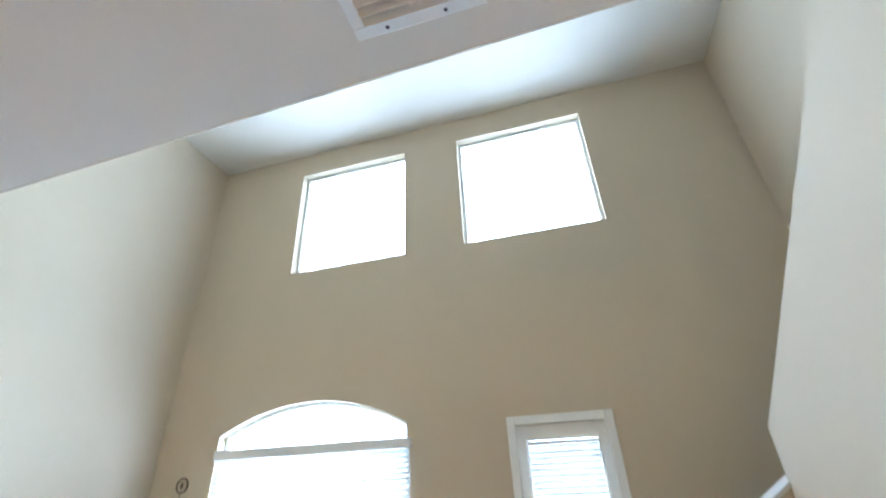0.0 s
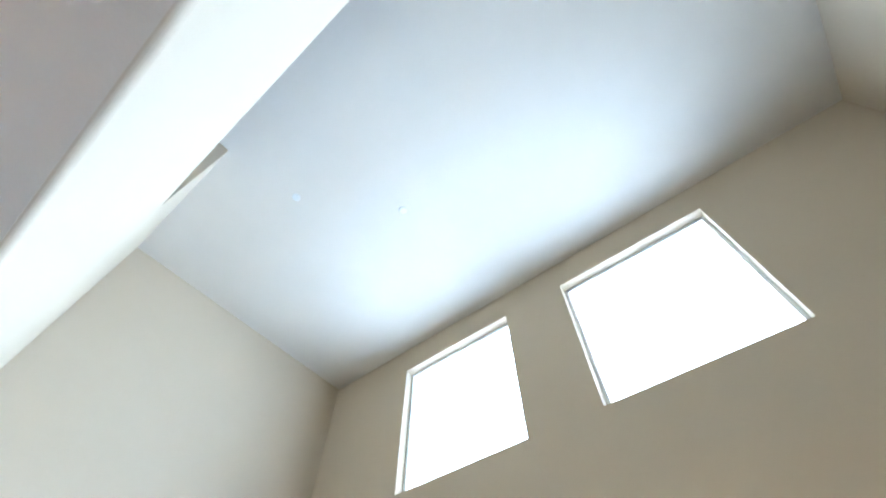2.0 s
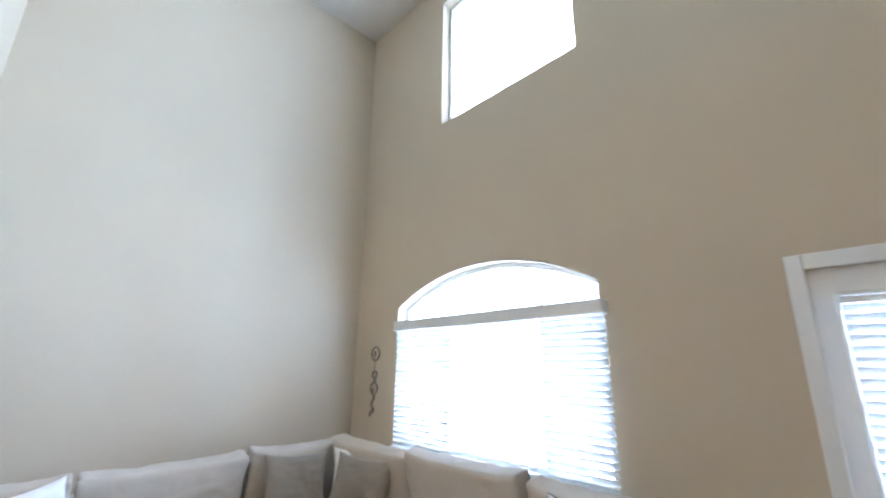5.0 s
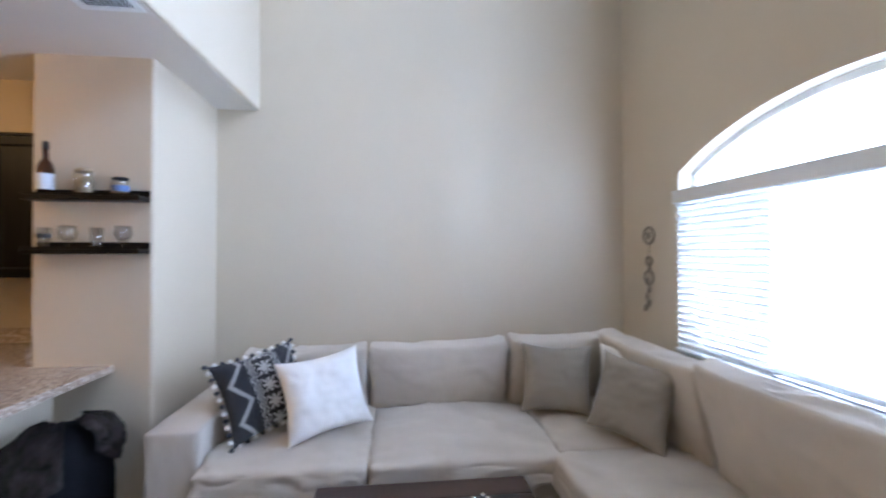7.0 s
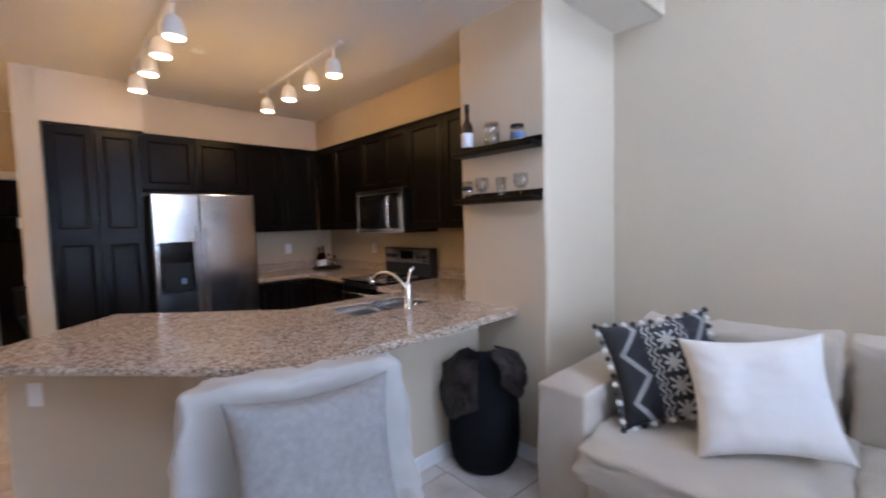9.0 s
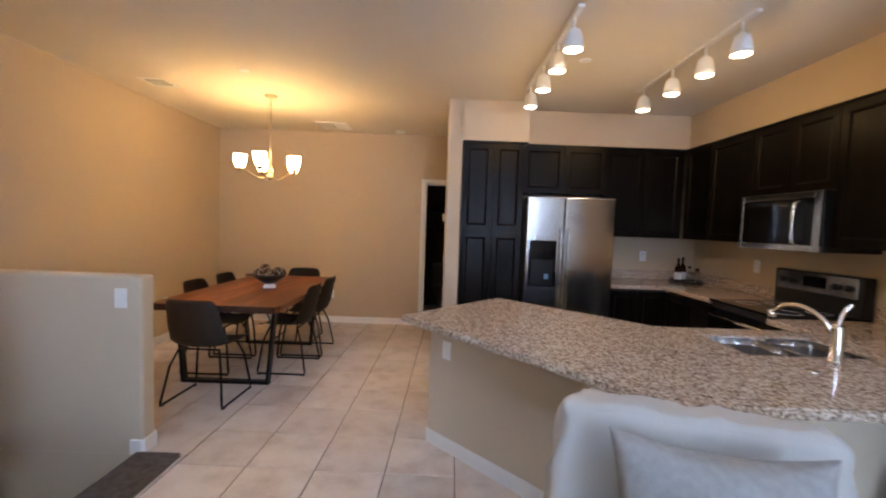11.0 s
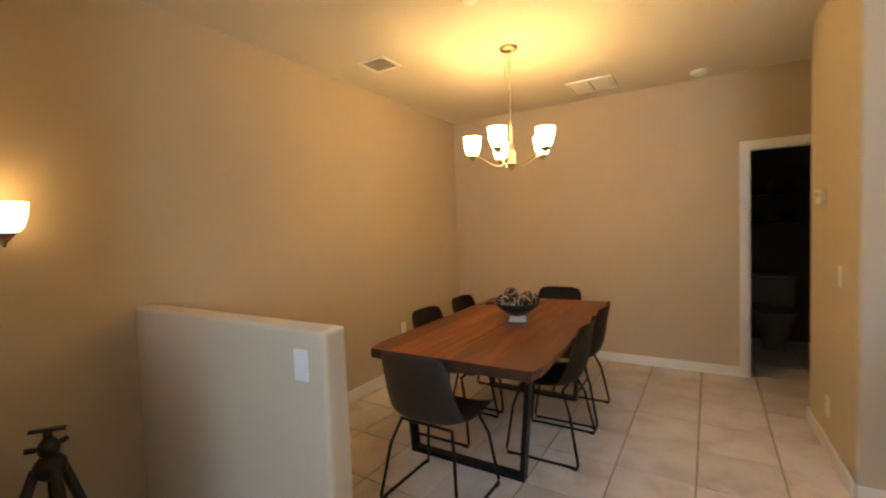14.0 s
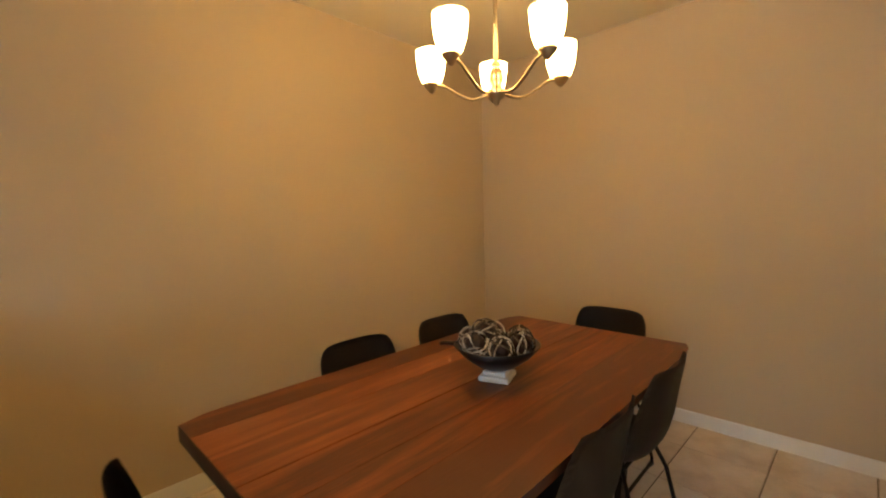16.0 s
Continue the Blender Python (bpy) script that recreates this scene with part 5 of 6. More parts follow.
rg = thing("range", "black electric range with stainless control panel", "stove")
box_part("body", (KX + 0.02, 0.74, -5.838, -5.082, 0.02, 0.905), BLACKPLASTIC, rg, r=0.004)
box_part("cooktop", (KX + 0.02, 0.77, -5.838, -5.082, 0.906, 0.922), BLACKGLASS, rg, r=0.004)
box_part("oven_door", (0.741, 0.775, -5.825, -5.095, 0.20, 0.86), BLACKGLASS, rg, r=0.005)
tube_part("oven_handle", [(0.80, -5.80, 0.80), (0.80, -5.12, 0.80)], 0.011, STEEL, rg)
box_part("backguard", (KX + 0.02, KX + 0.10, -5.838, -5.082, 0.9225, 1.205), BLACKPLASTIC, rg, r=0.012, seg=2)
box_part("control_panel", (KX + 0.10, KX + 0.108, -5.80, -5.12, 1.05, 1.195), STEEL, rg, r=0.003)
box_part("clock", (KX + 0.108, KX + 0.112, -5.55, -5.36, 1.09, 1.17), BLACKGLASS, rg, r=0)
for ky in (-5.75, -5.65, -5.27, -5.18):
    k = lathe_part("knob", [(0.026, 0), (0.026, 0.012), (0.019, 0.028)], BLACKPLASTIC, rg, (KX + 0.108, ky, 1.12), seg=18)
    k.rotation_euler = (0, radians(90), 0)
for bx_, by_, r in ((0.33, -5.64, 0.09), (0.33, -5.28, 0.075), (0.58, -5.64, 0.075), (0.58, -5.28, 0.10)):
    part("burner_ring", tube(bmesh.new(), [(bx_ + r * math.cos(a), by_ + r * math.sin(a), 0.9222) for a in [2 * math.pi * k / 28 for k in range(28)]], 0.0012, 4, True), PLASTIC, rg)

wall_plate("wall_outlet", "white outlet above the kitchen counter", pose(0.71, KY, 1.18, 0, 0, 180), kind="outlet")
wall_plate("wall_outlet", "white outlet beside the range", pose(KX, -6.18, 1.18, 0, 0, 90), kind="outlet")
wall_plate("wall_outlet", "white outlet on the peninsula half wall", pose(2.99, -4.97, 0.655, 0, 0, 133.9), kind="switch")

tray = thing("bottle_tray", "round black tray on the corner counter", "tray", Matrix.Translation((0.33, -6.93, 0.9155)))
lathe_part("tray", [(0.14, 0), (0.17, 0.004), (0.175, 0.03), (0.168, 0.03), (0.16, 0.009), (0.02, 0.008)], BLACKPLASTIC, tray)


def bottle(label, x, y, z, h, r, mat, neck=0.32, paper=None):
    b = thing("bottle", label, "bottle", Matrix.Translation((x, y, z)))
    s = h * (1 - neck)
    lathe_part("glass", [(r * 0.85, 0), (r, 0.006), (r, s * 0.8), (r * 0.8, s * 0.93), (r * 0.38, s * 1.08), (r * 0.34, h * 0.95), (r * 0.40, h * 0.955), (r * 0.40, h)], mat, b, seg=22)
    lathe_part("cap", [(r * 0.42, h * 0.86), (r * 0.42, h + 0.003), (r * 0.1, h + 0.006)], BLACKPLASTIC, b, seg=16)
    if paper:
        lathe_part("label", [(r * 1.012, h * 0.10), (r * 1.012, h * 0.40)], paper, b, (0, 0, 0), "pale paper label", 22, False)
    return b


bottle("clear squat glass bottle on the tray", 0.27, -6.98, 0.9245, 0.17, 0.045, CLEAR)
bottle("dark wine bottle on the tray", 0.35, -6.98, 0.9245, 0.27, 0.037, BROWNGLASS, paper=PAPER)
bottle("dark wine bottle on the tray", 0.42, -6.94, 0.9245, 0.26, 0.036, BROWNGLASS, paper=PAPER)
bottle("clear squat glass bottle on the tray", 0.24, -6.89, 0.9245, 0.15, 0.05, CLEAR)


# track lights
def track_light(x, ys, tilt):
    t = thing("track_light", "ceiling track light with four lit white bell heads", "track light", group="kitchen track lights")
    box_part("rail", (x - 0.018, x + 0.018, ys[-1] - 0.12, ys[0] + 0.12, LOW - 0.022, LOW - 0.0005), HEADWHITE, t, r=0.003)
    for y in ys:
        h = new("lamp_head", mesh("lamp_head", lathe([(0.052, 0.004), (0.058, 0.0), (0.056, 0.03), (0.050, 0.075), (0.040, 0.105), (0.018, 0.12), (0.014, 0.125)], 26), HEADWHITE, True))
        h.parent, h.location = t, (x, y, 2.50)
        q = lathe_part("bulb", [(0.051, 0.0), (0.04, -0.004), (0.005, -0.006)], BULB, h, (0, 0, -0.001), "glowing bulb face", 24)
        tube_part("stem", [(0, 0, 0.12), (0, 0, LOW - 2.50 - 0.02)], 0.008, HEADWHITE, h)
        point_lamp("track_lamp", x, y, 2.465, TRACK_POWER, 0.04)


YS = (-4.81, -5.15, -5.55, -6.0)
track_light(2.325, YS, 0)
track_light(1.36, tuple(y + 0.02 for y in YS), 0)


# floating shelves and what stands on them
def ledge(z, label):
    s = thing("floating_shelf", label, "shelf", group="floating shelves")
    box_part("board", (STUB_X + 0.0005, 0.985, -4.015, -3.415, z - 0.028, z), ESPRESSO, s, r=0.003)
    box_part("back_lip", (STUB_X + 0.0005, 0.880, -4.015, -3.415, z, z + 0.04), ESPRESSO, s, r=0.002)
    box_part("front_lip", (0.975, 0.985, -4.015, -3.415, z, z + 0.012), ESPRESSO, s, r=0.002)


ledge(1.885, "dark wooden ledge shelf with bottle and jars")
ledge(1.585, "dark wooden ledge shelf with drinking glasses")
bottle("dark red wine bottle with a white label", 0.93, -3.93, 1.886, 0.295, 0.038, BROWNGLASS, 0.36, PAPER)


def jar(label, y, h, r, fill, lid):
    j = thing("jar", label, "jar", Matrix.Translation((0.928, y, 1.886)))
    lathe_part("glass", [(r * 0.9, 0), (r, 0.006), (r, h * 0.8), (r * 0.9, h * 0.86)], CLEAR, j, seg=22)
    lathe_part("filling", [(r * 0.86, 0.006), (r * 0.93, 0.012), (r * 0.93, h * 0.62), (r * 0.5, h * 0.68)], fill, j, seg=22)
    lathe_part("lid", [(r * 0.92, h * 0.86), (r * 0.92, h), (r * 0.2, h + 0.003)], lid, j, seg=22)
    return j


jar("glass jar of pebbles with a metal lid", -3.735, 0.15, 0.046, STONES, NICKEL)
jb = jar("small glass jar with a blue label", -3.545, 0.105, 0.042, STONES, BLACKPLASTIC)
lathe_part("label", [(0.0427, 0.024), (0.0427, 0.058)], BLUELABEL, jb, (0, 0, 0), "blue and white label", 22, False)


def glassware(kind, label, y):
    g = thing(kind, label, "glass", Matrix.Translation((0.93, y, 1.586)))
    if kind == "tumbler":
        lathe_part("body", [(0.026, 0), (0.028, 0.008), (0.034, 0.12), (0.0325, 0.12), (0.026, 0.012), (0.002, 0.010)], CLEAR, g, seg=22)
    else:
        lathe_part("body", [(0.032, 0), (0.030, 0.004), (0.006, 0.012), (0.006, 0.03), (0.03, 0.05), (0.046, 0.085), (0.040, 0.13), (0.0385, 0.13), (0.044, 0.085), (0.028, 0.054), (0.002, 0.045)], CLEAR, g, seg=24)
    return g


g1 = glassware("tumbler", "clear drinking glass with a dark print", -3.935)
lathe_part("print", [(0.0335, 0.06), (0.0345, 0.085)], BLACKPLASTIC, g1, (0, 0, 0), "dark printed band", 22, False)
glassware("snifter", "clear stemmed snifter glass", -3.815)
glassware("tumbler", "clear straight drinking glass", -3.665)
glassware("snifter", "clear stemmed snifter glass", -3.525)

# ---- dining area ----
tb = thing("dining_table", "live-edge reddish brown plank dining table on black steel legs", "dining table")
TX0, TX1, TY0, TY1, TZ = 4.32, 5.355, -7.52, -5.605, 0.76
cuts = [TX0, 4.56, 4.70, 4.845, 5.05, 5.20, TX1]
random.seed(5)
for k in range(6):
    a, b = cuts[k] + (0.0007 if k != 3 else 0.0045), cuts[k + 1] - 0.0007
    bm = bmesh.new()
    n, left, right = 24, [], []
    for i in range(n + 1):
        y = TY0 + (TY1 - TY0) * i / n
        end = 0.035 * max(0, 1 - min(i, n - i) / 1.6) ** 2
        wob = 0.006 * noise.noise(Vector((y * 1.6, k * 0.1, 3.3))) + 0.002 * noise.noise(Vector((y * 7, 1.0, 3.3)))
        left.append((a + (wob + end if k == 0 else 0), y))
        right.append((b - (wob * -1 + end if k == 5 else 0), y))
    prism(bm, right + left[::-1], TZ - 0.055, TZ)
    if k in (0, 5):
        for v in bm.verts:
            if v.co.z < TZ - 0.01 and ((k == 0 and v.co.x < TX0 + 0.06) or (k == 5 and v.co.x > TX1 - 0.06)):
                v.co.x += 0.018 if k == 0 else -0.018
    p = part("plank", bm, TABLEWOOD, tb)
for ey in (TY0, TY1):
    s = 1 if ey == TY1 else -1
    box_part("end_edge", (TX0 + 0.035, TX1 - 0.035, min(ey, ey + s * 0.003), max(ey, ey + s * 0.003), TZ - 0.053, TZ - 0.003), BARK, tb, "dark rough sawn end", r=0)
for fy in (-5.955, -7.17):
    bm = bmesh.new()
    bx(bm, 4.53, 5.295, fy - 0.03, fy + 0.03, 0.0, 0.028)
    part("foot_bar", bm, BLACKMETAL, tb)
    for sx in (0, 1):
        bm = bmesh.new()
        xa, xb = (4.53, 4.47) if sx == 0 else (5.267, 5.327)
        v = [bm.verts.new(q) for q in ((xa, fy - 0.03, 0.028), (xa + 0.028, fy - 0.03, 0.028), (xa + 0.028, fy + 0.03, 0.028), (xa, fy + 0.03, 0.028), (xb, fy - 0.03, 0.70), (xb + 0.028, fy - 0.03, 0.70), (xb + 0.028, fy + 0.03, 0.70), (xb, fy + 0.03, 0.70))]
        for q in ((3, 2, 1, 0), (4, 5, 6, 7), (0, 1, 5, 4), (1, 2, 6, 5), (2, 3, 7, 6), (3, 0, 4, 7)):
            bm.faces.new([v[i] for i in q])
        part("leg", bm, BLACKMETAL, tb)
    box_part("top_bar", (4.47, 5.355, fy - 0.03, fy + 0.03, 0.70, 0.7045), BLACKMETAL, tb, r=0)


def dining_chair(m, label):
    """A bucket chair on a sled base; it faces +y."""
    c = thing("dining_chair", label, "chair", m, "chairs round the table")
    prof = curve_pts([(0, 0.23, 0.440), (0, 0.19, 0.462), (0, 0.05, 0.448), (0, -0.10, 0.445), (0, -0.185, 0.475), (0, -0.225, 0.56), (0, -0.25, 0.70), (0, -0.275, 0.84)], 5)
    L, W = len(prof), 14
    for nm, j0, j1 in (("seat", 0, 18), ("backrest", 18, L - 1)):
        bm = bmesh.new()
        grid = []
        for j in range(j0, j1 + 1):
            p, t = prof[j], j / (L - 1)
            half_w = 0.235 if t < 0.55 else 0.235 - 0.04 * (t - 0.55) / 0.45
            if t < 0.12:
                half_w -= 0.03 * (1 - t / 0.12)
            if t > 0.93:
                half_w -= 0.02 * ((t - 0.93) / 0.07) ** 2
            row = []
            for i in range(W + 1):
                u = 2 * i / W - 1
                curl = abs(u) ** 3
                row.append(bm.verts.new((u * half_w, p.y + curl * 0.075 * max(0, min(1, (t - 0.40) / 0.2)) * (1 - 0.45 * max(0, (t - 0.7) / 0.3)), p.z + curl * (0.028 * (1 - t) + 0.03 * max(0, 1 - abs(t - 0.50) / 0.25)) - 0.012 * u ** 8 * max(0, (t - 0.9) / 0.1))))
            grid.append(row)
        for j in range(len(grid) - 1):
            for i in range(W):
                bm.faces.new((grid[j][i], grid[j][i + 1], grid[j + 1][i + 1], grid[j + 1][i]))
        bmesh.ops.solidify(bm, geom=bm.faces[:], thickness=0.022)
        part(nm, bm, LEATHER, c, "", True)
    for s in (-1, 1):
        pts = [(s * 0.16, 0.14, 0.432), (s * 0.205, 0.185, 0.30), (s * 0.238, 0.222, 0.03), (s * 0.240, 0.215, 0.010), (s * 0.240, 0.19, 0.009), (s * 0.240, -0.19, 0.009), (s * 0.240, -0.215, 0.010), (s * 0.238, -0.222, 0.03), (s * 0.20, -0.17, 0.30), (s * 0.16, -0.12, 0.425)]
        tube_part("leg", pts, 0.009, BLACKMETAL, c)
        for fy in (-0.2, 0.2):
            box_part("foot_pad", (s * 0.24 - 0.011, s * 0.24 + 0.011, fy - 0.02, fy + 0.02, 0.0, 0.009), BLACKPLASTIC, c, r=0)
    for y in (0.14, -0.12):
        tube_part("cross_bar", [(-0.165, y, 0.428), (0.165, y, 0.428)], 0.008, BLACKMETAL, c)
    return c


base_chair = dining_chair(pose(4.90, -5.645, 0, 0, 0, 178), "dark brown leather bucket chair on black sled legs")
for x, y, a in ((4.515, -6.42, -90), (4.515, -6.98, -90), (5.20, -6.36, 90), (5.20, -6.93, 90), (4.80, -7.47, 0)):
    copy_thing(base_chair, pose(x, y, 0, 0, 0, a))

bowl = thing("decorative_bowl", "dark footed bowl on a small white square base", "bowl", pose(4.79, -6.575, TZ + 0.001, 0, 0, 20) @ Matrix.Scale(1.1, 4))
box_part("base", (-0.055, 0.055, -0.055, 0.055, 0, 0.018), PLASTIC, bowl, "white square foot", r=0.003)
box_part("base", (-0.04, 0.04, -0.04, 0.04, 0.018, 0.034), PLASTIC, bowl, r=0.003)
lathe_part("bowl", [(0.035, 0.034), (0.07, 0.05), (0.12, 0.085), (0.155, 0.125), (0.15, 0.127), (0.11, 0.092), (0.05, 0.06), (0.005, 0.055)], BLACKPLASTIC, bowl, seg=36)
tube_part("handle", curve_pts([(0.14, 0.03, 0.12), (0.18, 0.05, 0.125), (0.20, 0.05, 0.12)], 5), 0.008, BLACKPLASTIC, bowl)
random.seed(11)
for k, (a, r, z, s) in enumerate(((0, 0.10, 0.135, 0.043), (55, 0.095, 0.14, 0.046), (115, 0.10, 0.135, 0.042), (170, 0.095, 0.138, 0.045), (230, 0.10, 0.135, 0.044), (295, 0.095, 0.138, 0.045), (0, 0.0, 0.125, 0.045), (30, 0.045, 0.175, 0.044))):
    b = thing("vine_ball", "woven vine ball in the bowl", "ornament", pose(4.79, -6.575, TZ, 0, 0, 20) @ Matrix.Scale(1.1, 4) @ pose(r * math.cos(radians(a)), r * math.sin(radians(a)), z), "vine balls in the bowl")
    for i in range(7):
        m = Euler((random.random() * 6, random.random() * 6, random.random() * 6)).to_matrix()
        tube_part("strip", [m @ Vector((s * math.cos(q), s * math.sin(q), 0.004 * math.sin(3 * q))) for q in [2 * math.pi * j / 18 for j in range(18)]], 0.0033, VINE, b, seg=5, closed=True)
    bm = bmesh.new()
    bmesh.ops.create_icosphere(bm, subdivisions=2, radius=s * 0.8)
    part("core", bm, BARK, b)

# chandelier
CX, CY = 4.83, -6.65
ch = thing("chandelier", "brushed nickel chandelier with five lit white glass shades", "chandelier", Matrix.Translation((CX, CY, 0)))
lathe_part("canopy", [(0.02, LOW - 0.03), (0.055, LOW - 0.022), (0.062, LOW - 0.006), (0.062, LOW - 0.0005)], NICKEL, ch)
for k in range(11):
    bm = bmesh.new()
    a = k % 2 * math.pi / 2
    zc = LOW - 0.045 - k * 0.026
    tube(bm, [(0.009 * math.cos(q) * math.cos(a), 0.009 * math.cos(q) * math.sin(a), zc + 0.018 * math.sin(q)) for q in [2 * math.pi * j / 12 for j in range(12)]], 0.0025, 5, True)
    part("chain_link", bm, NICKEL, ch, "", True)
lathe_part("rod", [(0.005, 2.40), (0.009, 2.385), (0.009, 2.0), (0.005, 1.995)][::-1], NICKEL, ch, seg=14)
lathe_part("hub", [(0.004, 1.835), (0.012, 1.845), (0.010, 1.855), (0.032, 1.868), (0.036, 1.895), (0.020, 1.905), (0.030, 1.93), (0.026, 1.965), (0.012, 1.985), (0.020, 1.99), (0.020, 2.0)], NICKEL, ch, seg=20)
tube_part("wire", curve_pts([(0.012, 0, LOW - 0.04), (0.03, 0.01, 2.55), (0.02, 0.0, 2.45), (0.008, 0, 2.395)], 6), 0.002, NICKEL, ch)
for k in range(5):
    a = radians(237 + 72 * k)
    ux, uy = math.cos(a), math.sin(a)
    pts = curve_pts([(0.03 * ux, 0.03 * uy, 1.882), (0.10 * ux, 0.10 * uy, 1.872), (0.17 * ux, 0.17 * uy, 1.905), (0.23 * ux, 0.23 * uy, 1.945), (0.275 * ux, 0.275 * uy, 1.945), (0.288 * ux, 0.288 * uy, 1.925)], 6)
    arm = part("arm", tube(bmesh.new(), pts, 0.0065, 8), NICKEL, ch, "", True)
    at = (0.28 * ux, 0.28 * uy, 1.94)
    lathe_part("cup", [(0.006, -0.018), (0.016, -0.008), (0.032, 0.012), (0.034, 0.02)], NICKEL, arm, at, seg=18)
    sh = lathe_part("shade", [(0.028, 0.018), (0.042, 0.03), (0.055, 0.068), (0.061, 0.115), (0.063, 0.15), (0.060, 0.15), (0.051, 0.068), (0.028, 0.03)], SHADE, arm, at, "glowing white glass shade", 26)
    point_lamp("chandelier_lamp", CX + at[0], CY + at[1], at[2] + 0.165, CHAND_POWER, 0.045)

sc = thing("wall_sconce", "nickel wall sconce with a lit white glass shade", "wall lamp", Matrix.Translation((EAST2, -4.31, 0)))
bm = lathe([(0.058, 0.0), (0.058, 0.008), (0.045, 0.018), (0.01, 0.022)], 26)
part("backplate", bm, NICKEL, sc, "", True, pose(-0.0005, 0, 1.50, 0, -90, 0))
tube_part("arm", curve_pts([(-0.02, 0, 1.50), (-0.06, 0, 1.462), (-0.10, 0, 1.458), (-0.12, 0, 1.475)], 6), 0.007, NICKEL, sc)
tube_part("finial", curve_pts([(-0.12, 0, 1.47), (-0.12, 0, 1.445), (-0.112, 0, 1.435)], 4), 0.006, NICKEL, sc)
lathe_part("cup", [(0.008, 1.46), (0.03, 1.475), (0.045, 1.495)], NICKEL, sc, (-0.12, 0, 0), seg=20)
lathe_part("shade", [(0.042, 1.49), (0.062, 1.51), (0.076, 1.56), (0.082, 1.615), (0.079, 1.615), (0.07, 1.56), (0.04, 1.505)], SCONCE_SHADE, sc, (-0.12, 0, 0), "glowing white glass shade", 28)
point_lamp("sconce_lamp", EAST2 - 0.12, -4.31, 1.625, SCONCE_POWER, 0.05)

tri = thing("tripod", "black camera tripod standing on the stair landing", "tripod", Matrix.Translation((5.88, -4.33, -0.72)))
lathe_part("column", [(0.013, 0.85), (0.013, 1.32)], BLACKPLASTIC, tri, seg=14)
lathe_part("shoulder", [(0.03, 1.24), (0.052, 1.26), (0.052, 1.30), (0.03, 1.33)], BLACKPLASTIC, tri, seg=16)
lathe_part("ball_head", [(0.025, 1.33), (0.034, 1.345), (0.036, 1.37), (0.025, 1.39), (0.018, 1.40)], BLACKPLASTIC, tri, seg=18)
bm = bmesh.new()
bx(bm, -0.055, 0.055, -0.02, 0.02, 0, 0.014)
part("clamp_plate", bm, BLACKPLASTIC, tri, "", False, pose(0.0, 0, 1.425, 10, -8, 70))
tube_part("neck", [(0, 0, 1.39), (0, 0, 1.43)], 0.014, BLACKPLASTIC, tri)
for k in range(2):
    tube_part("knob", [(0.02, 0.03 - 0.06 * k, 1.36), (0.03, 0.065 - 0.13 * k, 1.365)], 0.011, BLACKPLASTIC, tri)
for k in range(3):
    a = radians(60 + 120 * k)
    foot = 0.18
    p0, p1, p2 = Vector((0.045 * math.cos(a), 0.045 * math.sin(a), 1.28)), Vector((0.235 * math.cos(a), 0.235 * math.sin(a), 0.75)), Vector((0.46 * math.cos(a), 0.46 * math.sin(a), foot + 0.012))
    leg = tube_part("leg", [p0, p1], 0.019, BLACKPLASTIC, tri)
    tube_part("lower_leg", [p1, p2], 0.013, BLACKPLASTIC, leg)
    lathe_part("leg_lock", [(0.022, -0.03), (0.025, 0), (0.022, 0.03)], BLACKPLASTIC, leg, p1, seg=12)
    lathe_part("rubber_foot", [(0.015, 0.0), (0.016, 0.02), (0.012, 0.03)], BLACKPLASTIC, leg, (p2.x, p2.y, foot + 0.0005), seg=12)

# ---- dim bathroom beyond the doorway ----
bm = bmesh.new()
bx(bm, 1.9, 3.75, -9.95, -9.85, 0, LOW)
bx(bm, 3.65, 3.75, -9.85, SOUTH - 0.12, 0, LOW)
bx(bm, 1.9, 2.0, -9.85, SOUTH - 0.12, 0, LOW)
# wall colour darkened to stand for the missing light
setting("wall_bathroom", bm, material("bathroom_paint_in_shade", (0.075, 0.062, 0.05), 0.8, vary=0.05), "bathroom walls, darkened in colour for the unlit room", "wall")
# the room's darkness is in this colour too, for toilet and containers
SHADED_CERAMIC = material("ceramic_in_shade", (0.15, 0.135, 0.12), 0.4, vary=0.05, bump=0)
wc = thing("toilet", "ceramic toilet, darkened in colour for the unlit bathroom", "toilet", pose(2.98, -9.84, 0))
box_part("tank", (-0.22, 0.22, 0.0, 0.19, 0.38, 0.74), SHADED_CERAMIC, wc, r=0.02, seg=2)
box_part("tank_lid", (-0.23, 0.23, -0.0, 0.20, 0.742, 0.775), SHADED_CERAMIC, wc, r=0.01, seg=2)
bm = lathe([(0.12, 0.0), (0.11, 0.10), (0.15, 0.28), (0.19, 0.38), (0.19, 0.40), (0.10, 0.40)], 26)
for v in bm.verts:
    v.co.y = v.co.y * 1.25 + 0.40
part("bowl", bm, SHADED_CERAMIC, wc, "", True)
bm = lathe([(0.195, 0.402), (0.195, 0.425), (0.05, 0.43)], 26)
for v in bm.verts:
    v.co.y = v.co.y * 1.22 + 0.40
part("seat_lid", bm, SHADED_CERAMIC, wc, "", True)
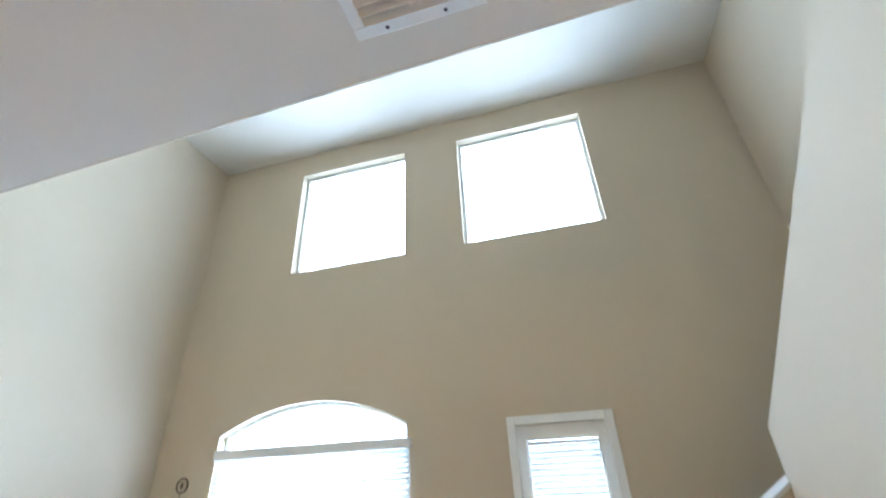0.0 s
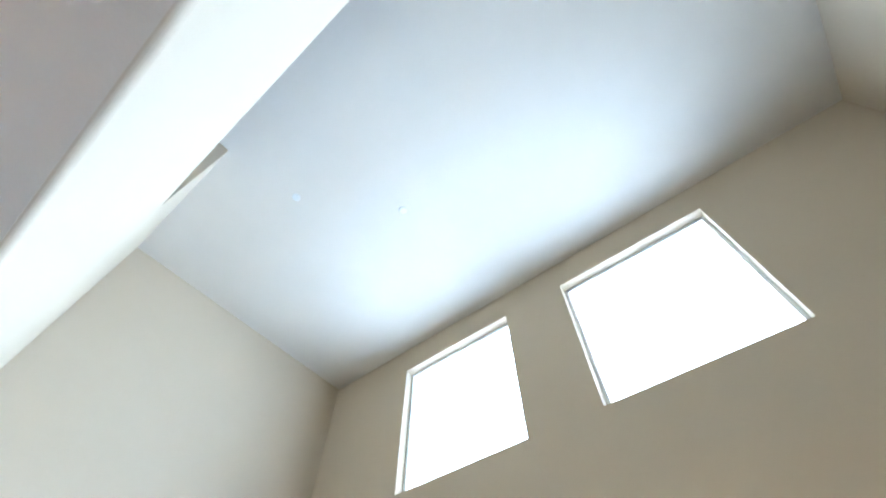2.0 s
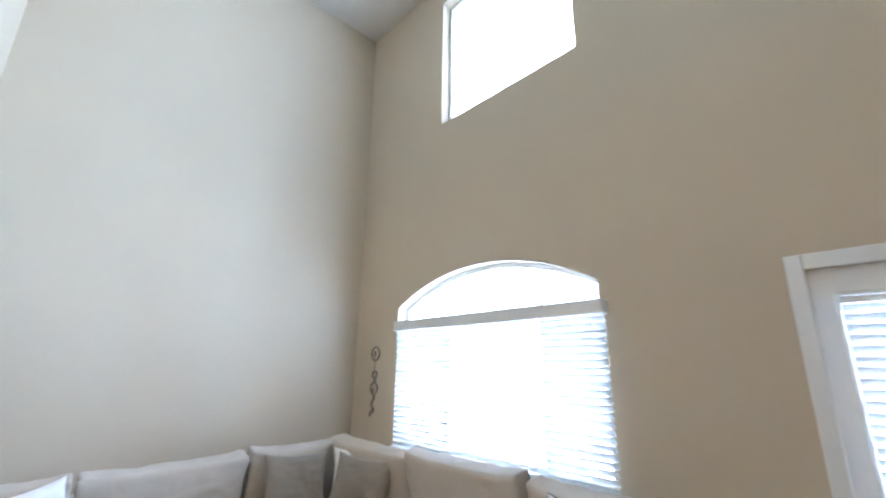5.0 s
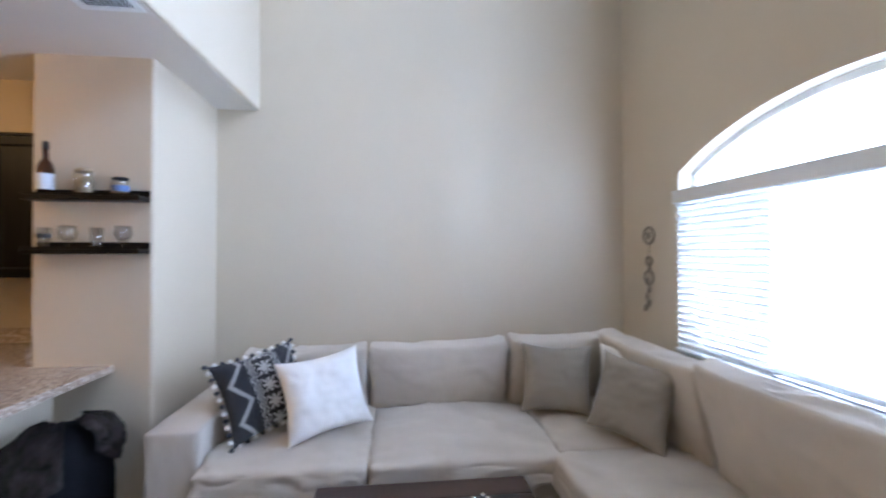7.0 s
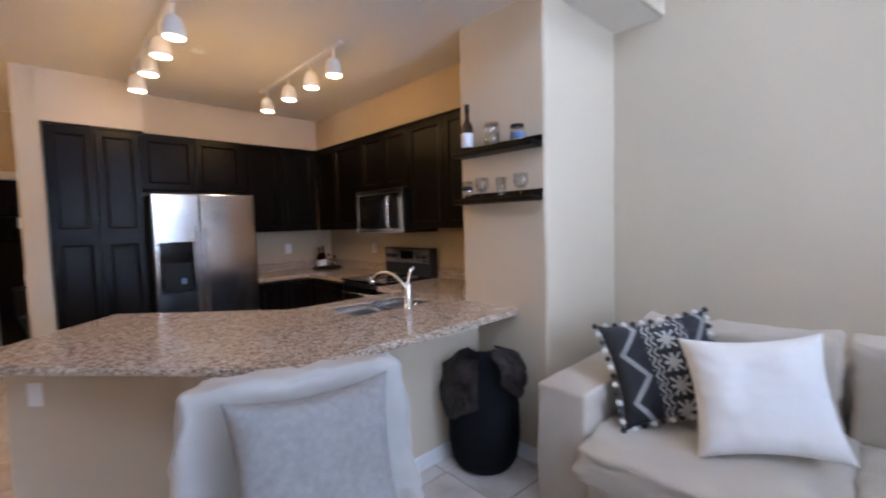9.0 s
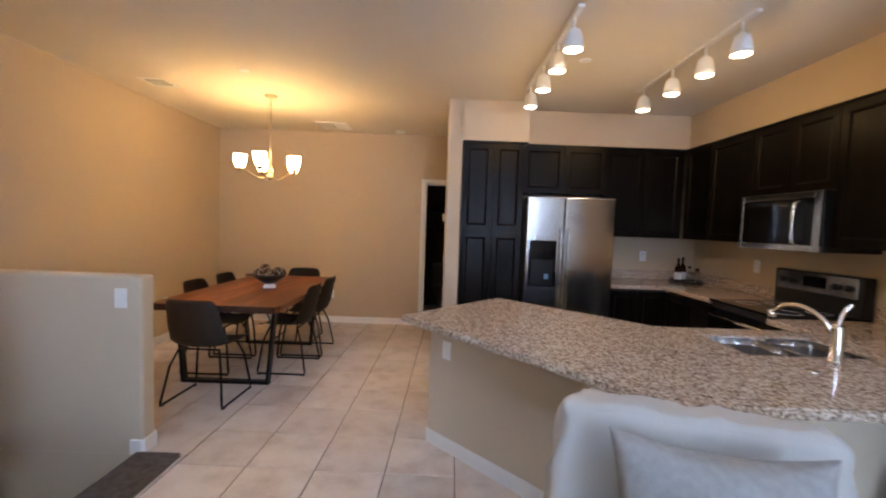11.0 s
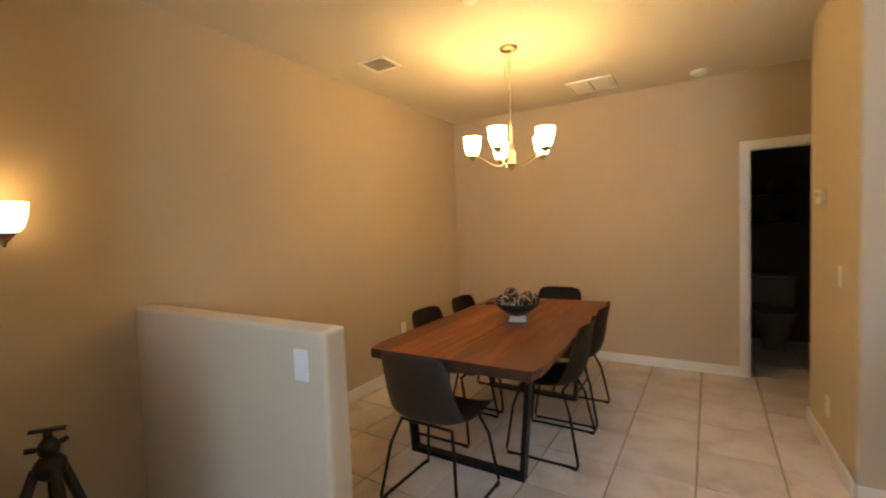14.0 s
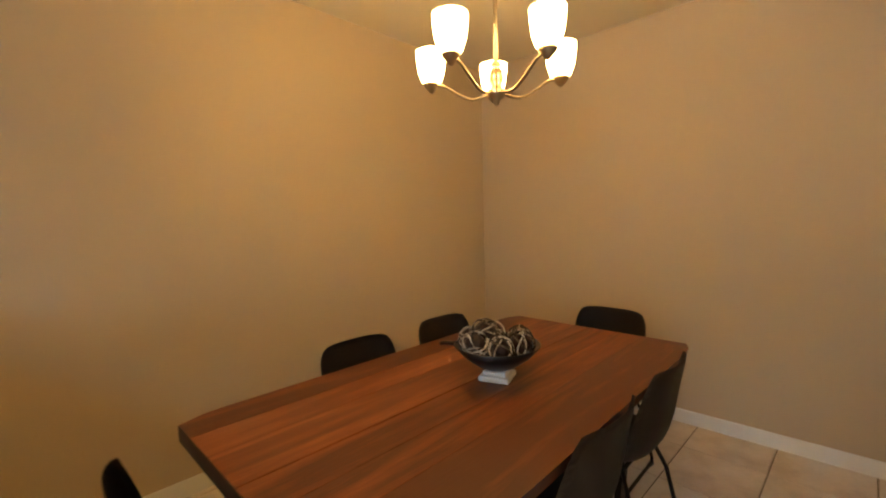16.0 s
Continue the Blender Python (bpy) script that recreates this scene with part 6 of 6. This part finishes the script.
for z in (1.38, 1.70):
    s = thing("bathroom_shelf", "dark wall shelf with small containers", "shelf", group="bathroom shelves")
    box_part("board", (2.72, 3.30, -9.85, -9.70, z - 0.02, z), ESPRESSO, s)
    for k, x in enumerate((2.82, 2.97, 3.15)):
        j = thing("container", "small brown container, coloured dark for the unlit bathroom", "container", Matrix.Translation((x, -9.78, z + 0.0005)), "bathroom containers")
        lathe_part("body", [(0.035, 0), (0.04, 0.005), (0.04, 0.09 + 0.02 * k), (0.03, 0.10 + 0.02 * k)], SHADED_CERAMIC if k % 2 else BARK, j, seg=18)

# ---- floor tiles ----
PX, PY, TS, SKEW = 3.305, -5.91, 0.41, radians(-1.4)
bm = bmesh.new()
bx(bm, -0.2015, 0.2015, -0.2015, 0.2015, -0.006, 0.0)
bmesh.ops.bevel(bm, geom=[e for e in bm.edges if min(v.co.z for v in e.verts) > -0.001], offset=0.003, segments=1, affect="EDGES")
tile_mesh = mesh("tile", bm, TILE)
floor_ob = bpy.data.objects["floor"]
AREAS = ((0.0, 4.588, -9.85, -0.001), (4.588, EAST, -3.765, -0.001), (4.588, EAST2, -9.85, -4.80))


def clip(poly, area):
    """The part of a polygon of the plan that lies in a rectangle."""
    for axis, limit, sign in ((0, area[0], 1), (0, area[1], -1), (1, area[2], 1), (1, area[3], -1)):
        out = []
        for a, b in zip(poly, poly[1:] + poly[:1]):
            da, db = sign * (a[axis] - limit), sign * (b[axis] - limit)
            if da >= 0:
                out.append(a)
            if da * db < 0:
                out.append(tuple(p + (q - p) * da / (da - db) for p, q in zip(a, b)))
        poly = out
        if len(poly) < 3:
            return []
    return poly


rest = bmesh.new()
count = 0
cs, sn = math.cos(SKEW), math.sin(SKEW)
for i in range(-10, 10):
    for j in range(-12, 17):
        u, w = TS * (i + 0.5), TS * (j + 0.5)
        cx, cy = PX + cs * u - sn * w, PY + sn * u + cs * w
        corners = [(cx + cs * p - sn * q, cy + sn * p + cs * q) for p, q in ((-0.2015, -0.2015), (0.2015, -0.2015), (0.2015, 0.2015), (-0.2015, 0.2015))]
        whole = any(all(a[0] < x < a[1] and a[2] < y < a[3] for x, y in corners) for a in AREAS)
        if whole and 0.85 < cx < 6.1 and -8.4 < cy < -2.3 and count < 300:
            o = new("tile", tile_mesh)
            o.parent, o.location, o.rotation_euler = floor_ob, (cx, cy, 0), (0, 0, SKEW)
            count += 1
            continue
        for a in AREAS:
            poly = clip(corners, a)
            if poly:
                prism(rest, poly, -0.006, 0.0)
part("tiles", rest, TILE, floor_ob)["kind"] = "stuff"
